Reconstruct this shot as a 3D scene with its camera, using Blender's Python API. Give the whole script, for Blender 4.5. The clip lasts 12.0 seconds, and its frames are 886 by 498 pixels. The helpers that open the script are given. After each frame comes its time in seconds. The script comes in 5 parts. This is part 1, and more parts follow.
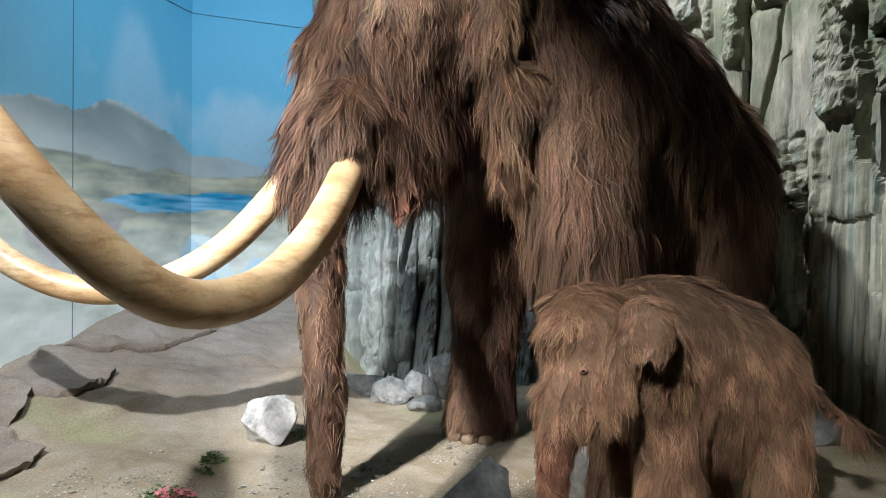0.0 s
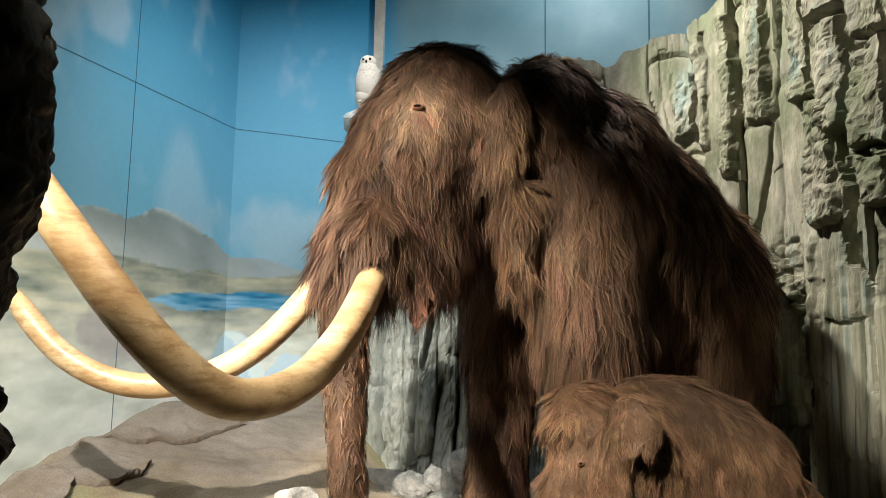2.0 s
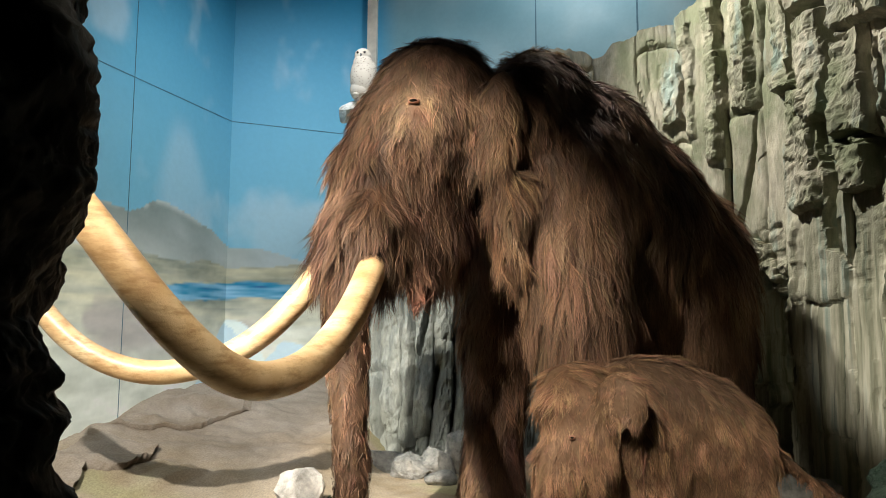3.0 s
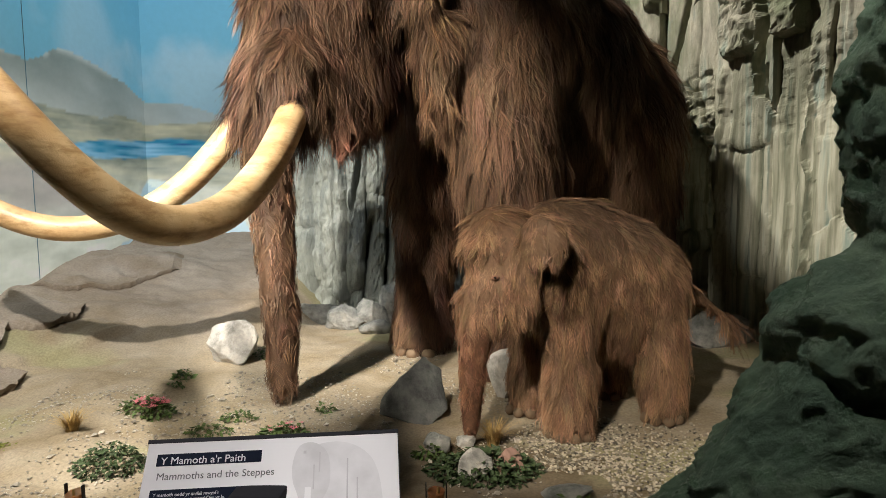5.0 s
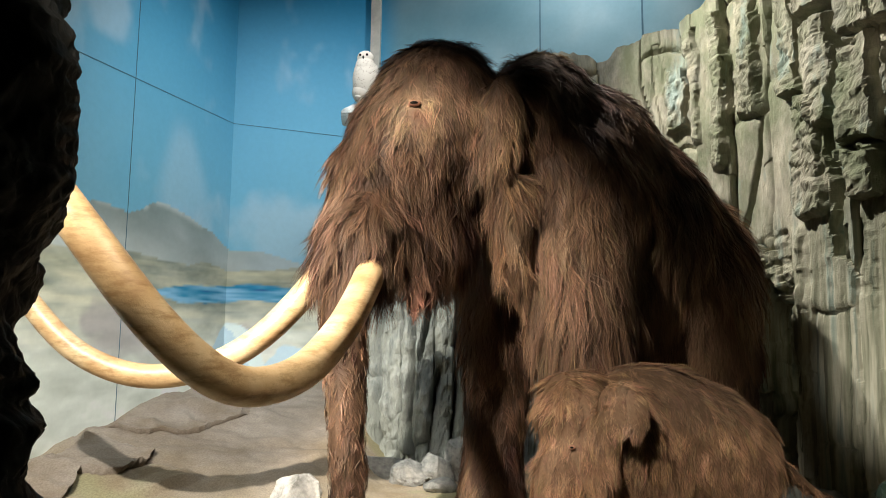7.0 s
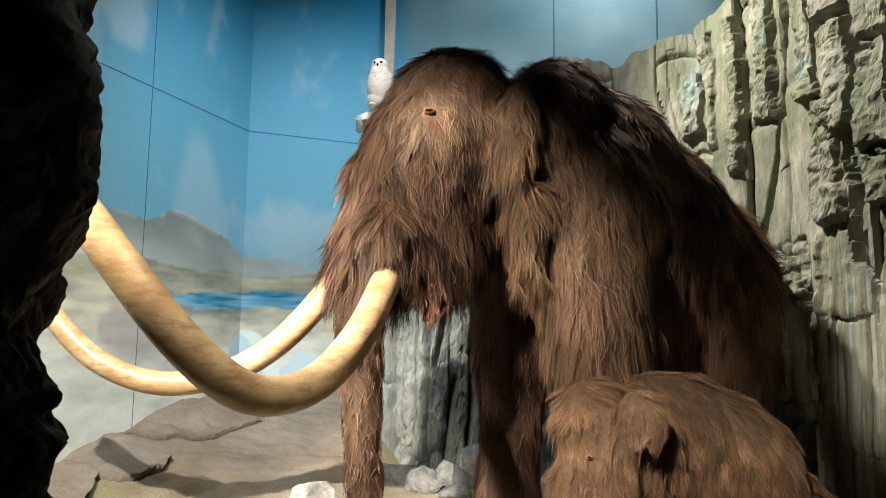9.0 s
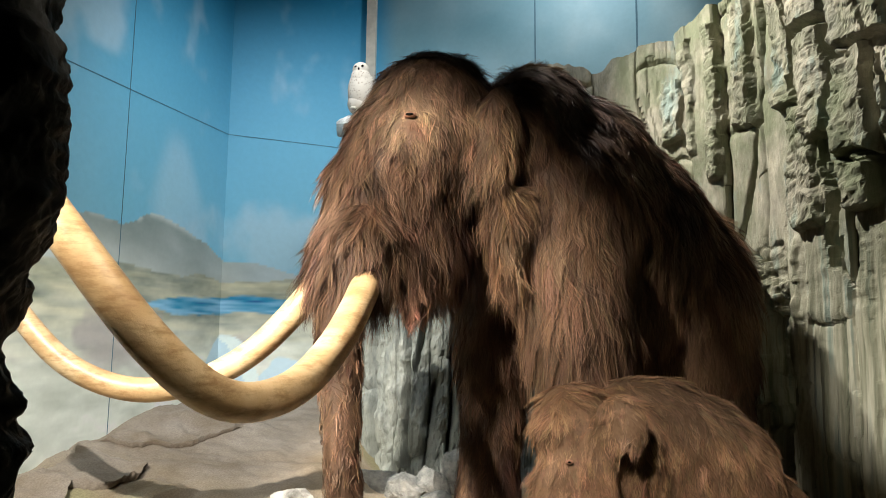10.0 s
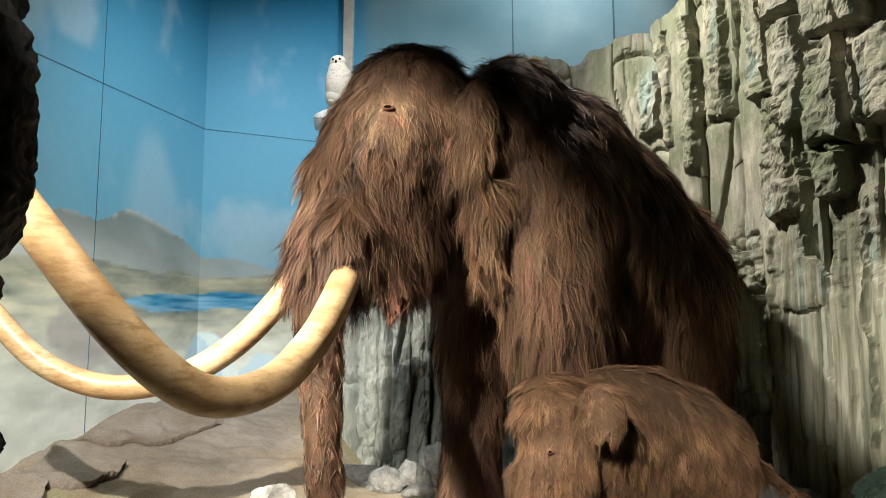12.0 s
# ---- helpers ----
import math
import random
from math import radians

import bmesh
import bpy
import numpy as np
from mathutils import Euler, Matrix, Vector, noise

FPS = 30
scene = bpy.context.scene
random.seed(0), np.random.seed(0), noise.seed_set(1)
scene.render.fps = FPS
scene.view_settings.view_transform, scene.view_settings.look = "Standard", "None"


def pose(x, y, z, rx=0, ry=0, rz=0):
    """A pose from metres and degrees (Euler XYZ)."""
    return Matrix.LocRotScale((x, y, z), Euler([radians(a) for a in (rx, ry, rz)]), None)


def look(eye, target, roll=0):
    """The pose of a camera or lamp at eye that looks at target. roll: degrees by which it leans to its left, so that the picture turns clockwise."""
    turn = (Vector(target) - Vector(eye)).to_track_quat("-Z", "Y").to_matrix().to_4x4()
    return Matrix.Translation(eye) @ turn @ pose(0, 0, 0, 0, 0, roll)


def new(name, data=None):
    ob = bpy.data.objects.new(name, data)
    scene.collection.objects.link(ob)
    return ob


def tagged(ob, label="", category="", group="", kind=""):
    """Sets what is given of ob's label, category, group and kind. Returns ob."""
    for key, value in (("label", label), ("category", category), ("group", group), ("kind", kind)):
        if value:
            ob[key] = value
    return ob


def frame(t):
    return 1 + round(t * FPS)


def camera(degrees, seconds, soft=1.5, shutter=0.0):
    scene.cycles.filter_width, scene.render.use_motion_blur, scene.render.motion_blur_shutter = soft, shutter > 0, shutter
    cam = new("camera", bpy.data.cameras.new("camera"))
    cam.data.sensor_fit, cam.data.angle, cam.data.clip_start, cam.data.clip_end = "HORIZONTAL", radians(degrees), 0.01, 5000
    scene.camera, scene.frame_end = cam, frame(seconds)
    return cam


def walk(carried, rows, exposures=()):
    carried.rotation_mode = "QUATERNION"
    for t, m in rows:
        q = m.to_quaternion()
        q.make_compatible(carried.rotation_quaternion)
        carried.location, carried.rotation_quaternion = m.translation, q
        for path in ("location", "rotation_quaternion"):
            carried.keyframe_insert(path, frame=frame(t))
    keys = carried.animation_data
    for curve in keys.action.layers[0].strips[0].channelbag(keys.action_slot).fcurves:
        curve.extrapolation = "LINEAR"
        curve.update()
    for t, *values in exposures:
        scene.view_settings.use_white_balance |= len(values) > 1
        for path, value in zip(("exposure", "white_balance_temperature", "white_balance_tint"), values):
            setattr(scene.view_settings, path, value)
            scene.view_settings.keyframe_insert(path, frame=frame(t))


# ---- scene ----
cam = camera(65.4, 12.0, soft=0.7)
PATH = [
    (0, (0.476, 0.355, 1.348), (0.24, 2.341, 1.317), 0.7),
    (0.5, (0.498, 0.378, 1.389), (0.238, 2.355, 1.536), 0.0),
    (1, (0.581, 0.233, 1.411), (0.272, 2.197, 1.626), 0.7),
    (1.5, (0.605, 0.114, 1.406), (0.294, 2.074, 1.656), 0.2),
    (2, (0.586, -0.032, 1.392), (0.276, 1.93, 1.629), 0.9),
    (2.5, (0.587, -0.189, 1.398), (0.263, 1.775, 1.594), 1.2),
    (2.7, (0.584, -0.214, 1.392), (0.268, 1.75, 1.597), 0.9),
    (4.3, (0.656, -0.162, 1.307), (0.51, 1.832, 1.26), -0.8),
    (4.5, (0.658, -0.129, 1.3), (0.525, 1.863, 1.171), -0.5),
    (5, (0.664, -0.126, 1.282), (0.542, 1.862, 1.091), -0.7),
    (5.5, (0.657, -0.117, 1.282), (0.537, 1.868, 1.071), 0.1),
    (6, (0.63, -0.132, 1.351), (0.423, 1.857, 1.319), 0.8),
    (6.5, (0.6, -0.138, 1.364), (0.315, 1.834, 1.536), 1.4),
    (7, (0.607, -0.148, 1.383), (0.306, 1.817, 1.598), 0.7),
    (9, (0.592, -0.148, 1.399), (0.254, 1.809, 1.628), 0.7),
    (9.5, (0.591, -0.147, 1.405), (0.264, 1.811, 1.65), 0.9),
    (10, (0.6, -0.128, 1.398), (0.313, 1.836, 1.642), 0.6),
    (10.5, (0.598, -0.124, 1.395), (0.315, 1.843, 1.626), 0.2),
    (11, (0.599, -0.112, 1.388), (0.331, 1.858, 1.6), 0.2),
    (11.5, (0.601, -0.129, 1.399), (0.356, 1.842, 1.63), -0.2),
    (12, (0.604, -0.12, 1.388), (0.373, 1.854, 1.616), -0.2),
]
walk(cam, [(t, look(eye, target, roll)) for t, eye, target, roll in PATH], [(0.0, -0.1, 5450, 10), (0.5, -0.08, 5900, 10), (1.0, -0.05, 6300, 10), (1.5, -0.05, 6500, 10), (4.3, -0.05, 6500, 10), (5.0, -0.14, 6450, 10), (5.6, -0.14, 6400, 10), (6.5, -0.05, 6450, 10), (12.0, -0.02, 6450, 10)])

# ---- light ----
world = bpy.data.worlds.new("world")
scene.world = world
world.use_nodes = True
world.node_tree.nodes["Background"].inputs[0].default_value = (0.05, 0.06, 0.07, 1)
world.node_tree.nodes["Background"].inputs[1].default_value = 0.02


def spot(name, eye, target, power, degrees, colour, radius=0.06, blend=0.35):
    data = bpy.data.lights.new(name, "SPOT")
    data.energy, data.spot_size, data.spot_blend = power, radians(degrees), blend
    data.shadow_soft_size, data.color = radius, colour
    ob = new(name, data)
    ob.matrix_world = look(eye, target)
    return ob


spot("key_spotlight", (-2.2, -0.6, 5.0), (-0.52, 3.95, 1.8), 3900, 30, (1.0, 0.92, 0.80), 0.05, 0.6)
spot("calf_spotlight", (-0.60, -0.8, 4.3), (1.10, 3.35, 0.55), 1450, 21, (1.0, 0.91, 0.78), 0.05, 0.5)
spot("steppe_spotlight", (-1.75, 1.0, 3.9), (-2.15, 4.35, 0.4), 1450, 62, (1.0, 0.96, 0.88), 0.04, 0.5)
spot("steppe_spotlight", (-1.95, 0.55, 2.8), (-1.15, 4.6, 1.3), 430, 36, (1.0, 0.94, 0.84), 0.04, 0.6)
# unseen lamps, added to brighten the near tusk
spot("tusk_fill", (0.35, 1.5, 3.8), (-0.72, 2.1, 1.35), 170, 34, (1.0, 0.90, 0.74), 0.05, 0.6)
spot("tusk_fill", (0.15, 0.6, 3.2), (-0.72, 2.05, 1.4), 100, 34, (1.0, 0.90, 0.74), 0.05, 0.6)
spot("tusk_fill", (-1.45, 1.35, 2.6), (-0.95, 2.05, 1.6), 300, 46, (1.0, 0.92, 0.78), 0.05, 0.5)
spot("cliff_spotlight", (-0.3, 5.2, 5.9), (2.8, 5.4, 3.1), 1650, 70, (1.0, 0.95, 0.86), 0.06, 0.6)
spot("cliff_spotlight", (0.2, 0.2, 2.7), (3.15, 4.85, 1.2), 1050, 17, (1.0, 0.95, 0.86), 0.04, 0.8)
spot("mural_spotlight", (-0.9, 4.4, 5.7), (-2.2, 7.5, 1.5), 580, 105, (0.94, 0.98, 1.0), 0.3, 1.0)
spot("mural_spotlight", (0.9, 6.2, 5.85), (0.6, 7.8, 4.7), 130, 130, (0.92, 0.97, 1.0), 0.2, 0.5)
spot("panel_spotlight", (0.35, -0.35, 3.3), (0.24, 1.1, 0.66), 260, 21, (1.0, 0.95, 0.92), 0.04, 0.4)
# unseen lamp, added so that the dark bank reads brighter
spot("bank_fill", (0.75, 1.3, 4.6), (1.85, 2.2, 0.75), 500, 25, (1.0, 0.96, 0.88), 0.05, 0.6)

# ---- noise on arrays ----


def lattice(ix, iy, iz, seed):
    h = (ix.astype(np.int64) * 374761393 + iy.astype(np.int64) * 668265263 + iz.astype(np.int64) * 2147483647 + seed * 1274126177) & 0xFFFFFFFF
    h = ((h ^ (h >> 13)) * 1274126177) & 0xFFFFFFFF
    return ((h ^ (h >> 16)) & 0xFFFFFF) / float(0xFFFFFF)


def value_noise(x, y, z=0.0, seed=0):
    x, y, z = np.broadcast_arrays(np.asarray(x, float), np.asarray(y, float), np.asarray(z, float))
    ix, iy, iz = np.floor(x), np.floor(y), np.floor(z)
    fx, fy, fz = x - ix, y - iy, z - iz
    fx, fy, fz = (f * f * (3 - 2 * f) for f in (fx, fy, fz))
    total = 0
    for a in (0, 1):
        for b in (0, 1):
            for c in (0, 1):
                w = (fx if a else 1 - fx) * (fy if b else 1 - fy) * (fz if c else 1 - fz)
                total = total + w * lattice(ix + a, iy + b, iz + c, seed)
    return total * 2 - 1


def fbm(x, y, z=0.0, octaves=4, seed=0, gain=0.5):
    total, amp, f = 0, 1.0, 1.0
    for o in range(octaves):
        total = total + amp * value_noise(np.asarray(x) * f, np.asarray(y) * f, np.asarray(z) * f, seed + o * 17)
        amp, f = amp * gain, f * 2.03
    return total


def smooth(a, b, v):
    t = np.clip((v - a) / (b - a), 0, 1)
    return t * t * (3 - 2 * t)


# ---- mesh helpers ----


def mesh_of(name, verts, faces, materials=(), colours=None, shade=True, slots=None):
    me = bpy.data.meshes.new(name)
    verts, faces = np.asarray(verts, float), np.asarray(faces, int)
    me.vertices.add(len(verts))
    me.vertices.foreach_set("co", verts.ravel())
    k = faces.shape[1]
    me.loops.add(faces.size)
    me.loops.foreach_set("vertex_index", faces.ravel())
    me.polygons.add(len(faces))
    me.polygons.foreach_set("loop_start", np.arange(len(faces)) * k)
    me.polygons.foreach_set("use_smooth", np.full(len(faces), shade))
    for m in materials:
        me.materials.append(m)
    if slots is not None:
        me.polygons.foreach_set("material_index", np.asarray(slots, int))
    if colours is not None:
        attr = me.color_attributes.new("paint", "FLOAT_COLOR", "POINT")
        rgba = np.ones((len(verts), 4))
        rgba[:, :3] = colours
        attr.data.foreach_set("color", rgba.ravel())
    me.update(calc_edges=True)
    me.validate()
    return me


def grid_faces(nu, nv, flip=False):
    i, j = np.meshgrid(np.arange(nu - 1), np.arange(nv - 1), indexing="ij")
    a = (i * nv + j).ravel()
    f = np.stack([a, a + nv, a + nv + 1, a + 1], 1)
    return f[:, ::-1] if flip else f


def bm_mesh(name, bm, material):
    me = bpy.data.meshes.new(name)
    bm.to_mesh(me)
    bm.free()
    if material:
        me.materials.append(material)
    return me


def part(name, bm, material, parent, label=""):
    me = bm_mesh(name, bm, material) if isinstance(bm, bmesh.types.BMesh) else bm
    ob = new(name, me)
    ob.parent = parent
    if label:
        ob["label"] = label
    return ob


def thing(name, label, category, group="", kind="", at=(0, 0, 0), rz=0):
    ob = new(name)
    ob.matrix_world = pose(*at, 0, 0, rz)
    return tagged(ob, label, category, group, kind)


def box(bm, centre, size, bevel=0.0, turn=None):
    m = Matrix.Translation(centre) @ (turn or Matrix()) @ Matrix.Diagonal((*size, 1))
    out = bmesh.ops.create_cube(bm, size=1, matrix=m)
    if bevel:
        edges = list({e for v in out["verts"] for e in v.link_edges})
        bmesh.ops.bevel(bm, geom=edges, offset=bevel, segments=2, affect="EDGES", profile=0.7)


# ---- materials ----


def material(name, rough=0.8, spec=0.3):
    m = bpy.data.materials.new(name)
    m.use_nodes = True
    nt = m.node_tree
    b = nt.nodes["Principled BSDF"]
    b.inputs["Roughness"].default_value = rough
    b.inputs["Specular IOR Level"].default_value = spec
    return m, nt, b


def coords(nt, scale=(1, 1, 1)):
    tc, mp = nt.nodes.new("ShaderNodeTexCoord"), nt.nodes.new("ShaderNodeMapping")
    mp.inputs["Scale"].default_value = scale
    nt.links.new(tc.outputs["Object"], mp.inputs[0])
    return mp.outputs[0]


def noise_node(nt, vec, scale, detail=6, rough=0.6):
    n = nt.nodes.new("ShaderNodeTexNoise")
    n.inputs["Scale"].default_value, n.inputs["Detail"].default_value, n.inputs["Roughness"].default_value = scale, detail, rough
    nt.links.new(vec, n.inputs["Vector"])
    return n.outputs["Fac"]


def ramp(nt, fac, stops):
    r = nt.nodes.new("ShaderNodeValToRGB")
    els = r.color_ramp.elements
    while len(els) < len(stops):
        els.new(0.5)
    for e, (p, c) in zip(els, stops):
        e.position, e.color = p, (*c, 1) if len(c) == 3 else c
    nt.links.new(fac, r.inputs[0])
    return r.outputs[0]


def mix(nt, fac, a, b, mode="MIX"):
    n = nt.nodes.new("ShaderNodeMix")
    n.data_type, n.blend_type = "RGBA", mode
    for sock, v in ((n.inputs[0], fac), (n.inputs[6], a), (n.inputs[7], b)):
        if isinstance(v, (int, float)):
            sock.default_value = v
        elif isinstance(v, tuple):
            sock.default_value = (*v, 1)
        else:
            nt.links.new(v, sock)
    return n.outputs[2]


def bump(nt, b, height, strength=0.5, distance=0.02):
    n = nt.nodes.new("ShaderNodeBump")
    n.inputs["Strength"].default_value, n.inputs["Distance"].default_value = strength, distance
    nt.links.new(height, n.inputs["Height"])
    nt.links.new(n.outputs[0], b.inputs["Normal"])


def plain(name, colour, rough=0.7, metal=0.0, vary=0.15, scale=12, spec=0.3, relief=0.1):
    m, nt, b = material(name, rough, spec)
    f = noise_node(nt, coords(nt), scale)
    lo, hi = (tuple(max(0, c * k) for c in colour) for k in (1 - vary, 1 + vary))
    nt.links.new(ramp(nt, f, [(0.3, lo), (0.7, hi)]), b.inputs["Base Color"])
    b.inputs["Metallic"].default_value = metal
    bump(nt, b, noise_node(nt, coords(nt), scale * 8), relief, 0.004)
    return m


def painted(name, rough, spec=0.3, grain=30, strength=0.15, vary=0.12):
    m, nt, b = material(name, rough, spec)
    at = nt.nodes.new("ShaderNodeVertexColor")
    at.layer_name = "paint"
    f = noise_node(nt, coords(nt), grain)
    g = ramp(nt, f, [(0.3, (1 - vary,) * 3), (0.7, (1 + vary,) * 3)])
    nt.links.new(mix(nt, 1.0, at.outputs["Color"], g, "MULTIPLY"), b.inputs["Base Color"])
    bump(nt, b, f, strength, 0.01)
    return m


FUR = painted("fur", 0.62, 0.25, 60, 0.0, 0.2)
MURAL = painted("mural_paint", 0.55, 0.25, 18, 0.02, 0.03)
GROUND = painted("earth", 0.92, 0.15, 70, 0.3, 0.22)


def rock_material(name, a, b_, c, rough, streak=0.4, moss=(0.15, 0.17, 0.10), mossy=0.5, tint=None, mottle=0.85, relief=0.7, drapery=False, wet=False):
    m, nt, b = material(name, rough, 0.3)
    v = coords(nt, (1, 1, streak))
    big, mid = noise_node(nt, v, 2.6, 8, 0.65), noise_node(nt, v, 11, 8, 0.75)
    col = ramp(nt, big, [(0.32, a), (0.48, b_), (0.64, c)])
    col = mix(nt, mottle, col, ramp(nt, mid, [(0.32, (0.35, 0.36, 0.34)), (0.5, (0.9, 0.9, 0.88)), (0.66, (1.3, 1.26, 1.18))]), "MULTIPLY")
    patch = noise_node(nt, coords(nt, (1, 1, 0.6)), 1.5, 7, 0.65)
    col = mix(nt, ramp(nt, patch, [(0.46, (0, 0, 0)), (0.60, (mossy,) * 3)]), col, moss)
    if tint:
        wash = noise_node(nt, coords(nt, (1.3, 1.3, 0.35)), 3.4, 5)
        col = mix(nt, ramp(nt, wash, [(0.58, (0, 0, 0)), (0.70, (0.55, 0.55, 0.55))]), col, tint)
    if wet:
        pools = noise_node(nt, coords(nt), 5, 6, 0.7)
        gloss = ramp(nt, pools, [(0.50, (rough,) * 3), (0.60, (0.12,) * 3)])
        nt.links.new(gloss, b.inputs["Roughness"])
    if drapery:
        runs = noise_node(nt, coords(nt, (1, 1, 0.05)), 7, 5, 0.55)
        stripe = ramp(nt, runs, [(0.34, (0.07, 0.085, 0.055)), (0.44, (0.22, 0.22, 0.15)), (0.52, (0.44, 0.42, 0.32)), (0.60, (0.24, 0.30, 0.25)), (0.70, (0.50, 0.47, 0.37))])
        tc, sep = nt.nodes.new("ShaderNodeTexCoord"), nt.nodes.new("ShaderNodeSeparateXYZ")
        nt.links.new(tc.outputs["Object"], sep.inputs[0])
        edge = nt.nodes.new("ShaderNodeMath")
        edge.operation = "MULTIPLY_ADD"
        edge.inputs[1].default_value = 1.6
        nt.links.new(noise_node(nt, coords(nt), 2.0, 4), edge.inputs[0])
        nt.links.new(sep.outputs["Z"], edge.inputs[2])
        col = mix(nt, drape_mask(nt, edge.outputs[0]), col, stripe)
    nt.links.new(col, b.inputs["Base Color"])
    bump(nt, b, noise_node(nt, v, 26, 10, 0.72), relief, 0.03)
    return m


def drape_mask(nt, height):
    """One below about 2.2 m, nothing above 3 m."""
    r = nt.nodes.new("ShaderNodeMapRange")
    r.inputs["From Min"].default_value, r.inputs["From Max"].default_value = 2.7, 3.3
    r.inputs["To Min"].default_value, r.inputs["To Max"].default_value = 0.9, 0.0
    nt.links.new(height, r.inputs["Value"])
    return r.outputs[0]


ROCK = rock_material("cliff_rock", (0.14, 0.145, 0.115), (0.28, 0.265, 0.205), (0.43, 0.40, 0.32), 0.85, 0.3, (0.13, 0.15, 0.085), 0.8, (0.20, 0.30, 0.29), 0.55, 0.5, drapery=True)
PILLAR = rock_material("pillar_rock", (0.12, 0.135, 0.135), (0.20, 0.22, 0.21), (0.29, 0.305, 0.285), 0.85, 0.35, (0.22, 0.23, 0.19), 0.5)
DARK_ROCK = rock_material("dark_wet_rock", (0.035, 0.062, 0.042), (0.068, 0.112, 0.075), (0.13, 0.18, 0.125), 0.75, 0.9, (0.06, 0.10, 0.07), mottle=0.6, relief=1.0, wet=True)
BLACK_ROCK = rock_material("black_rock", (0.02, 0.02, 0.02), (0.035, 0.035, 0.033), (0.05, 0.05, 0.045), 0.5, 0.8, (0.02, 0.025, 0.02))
STONE = rock_material("pale_stone", (0.33, 0.32, 0.30), (0.45, 0.43, 0.40), (0.55, 0.53, 0.5), 0.85, 1.0, (0.35, 0.3, 0.25), 0.2)
GREY_STONE = rock_material("grey_stone", (0.14, 0.145, 0.14), (0.21, 0.215, 0.205), (0.30, 0.295, 0.28), 0.85, 1.0, (0.25, 0.22, 0.18), 0.2)
SOOT = plain("dark_room_paint", (0.02, 0.02, 0.022), 0.8)

# ---- the painted backdrop ----
FOLD, POST, END = Vector((-3.1, 7.42)), Vector((-1.59, 8.06)), Vector((3.6, 7.12))
LEFT_WAY = Vector((0.18, 1.73)).normalized()


def scenery(s, z):
    """Colour of the painted steppe at s metres along the backdrop from its fold and z metres up."""
    n1, n2 = fbm(s * 0.9, z * 0.9, 0, 4, 3), fbm(s * 3, z * 9, 0, 4, 8)
    sky_t = np.clip((z - 2.0) / 3.6, 0, 1)[..., None]
    sky = np.array([0.25, 0.60, 0.77]) * (1 - sky_t) + np.array([0.014, 0.25, 0.47]) * sky_t
    cloud = smooth(0.15, 0.8, n1 + 0.35 * fbm(s * 2.5, z * 1.2, 0, 4, 21) - 0.05)[..., None] * 0.45
    sky = sky * (1 - cloud) + np.array([0.62, 0.74, 0.80]) * cloud
    # paler sky towards the left end
    pale_left = (smooth(-1.7, -2.6, s + 0.3 * n1) * 0.14)[..., None]
    sky = sky * (1 - pale_left) + np.array([0.45, 0.64, 0.74]) * pale_left
    # wisp of spotlight on the wall, put into the sky colour
    lit_wisp = (smooth(0.28, 0.0, np.abs(s + 0.85 + 0.12 * (z - 2.6)) - 0.28 * smooth(3.55, 2.6, z)) * smooth(3.6, 3.2, z) * 0.35)[..., None]
    sky = sky * (1 - lit_wisp) + np.array([0.60, 0.76, 0.84]) * lit_wisp
    far = (smooth(1.7, 2.1, s) * 0.75)[..., None]
    sky = sky * (1 - far) + (np.array([0.30, 0.44, 0.45]) + 0.10 * n1[..., None]) * far
    # ridge line
    ridge = np.interp(s, [-6, -4, -3, -2.4, -2.07, -1.7, -1.35, -1.1, -0.7, -0.29, 0.02, 0.37, 0.9, 1.64], [2.2, 2.5, 2.45, 2.36, 2.43, 2.37, 2.54, 2.55, 2.46, 2.36, 2.2, 2.21, 2.06, 2.0])
    ridge = ridge + 0.010 * fbm(s * 4, 0, 0, 3, 5)
    slope = fbm(s * 2.2 + z * 3.0, z * 3.5 - s, 0, 4, 31)[..., None]
    hill = np.array([0.34, 0.40, 0.38]) + 0.055 * slope + 0.14 * smooth(2.5, 2.0, z)[..., None]
    hill = hill + np.array([0.02, 0.05, 0.09]) * smooth(0.0, 0.6, s)[..., None]
    hill = hill + 0.25 * (smooth(0.07, 0.0, ridge - z) * smooth(0.2, 0.5, fbm(s * 5, z * 4, 0, 2, 77) + 0.3) * smooth(2.35, 2.45, z))[..., None]
    col = np.where((z < ridge)[..., None], hill, sky)
    # steppe with streaks of pale and olive grass
    plain_z = 2.0 + 0.05 * fbm(s * 2, 0, 0, 3, 11)
    base = np.array([0.46, 0.47, 0.36]) + np.array([0.14, 0.13, 0.10]) * n2[..., None]
    streak = fbm(s * 1.4, z * 16, 0, 4, 41)[..., None]
    base = base + np.array([0.13, 0.11, 0.06]) * streak
    low = smooth(1.8, 0.8, z)[..., None]
    base = base * (1 - low) + (np.array([0.72, 0.77, 0.70]) + 0.14 * n2[..., None]) * low
    heath = (smooth(0.1, 0.5, fbm(s * 1.6, z * 2.5, 0, 3, 51)) * smooth(1.7, 1.4, z) * smooth(0.9, 1.2, z) * 0.6)[..., None]
    base = base * (1 - heath) + np.array([0.34, 0.30, 0.33]) * heath
    col = np.where((z < plain_z)[..., None], base, col)
    # lake
    lake = smooth(0.0, 0.02, 0.105 * smooth(-1.55, -0.7, s) * smooth(2.6, 0.6, s) - np.abs(z - (1.68 + 0.03 * s) + 0.03 * fbm(s * 3, 0, 0, 3, 61)))
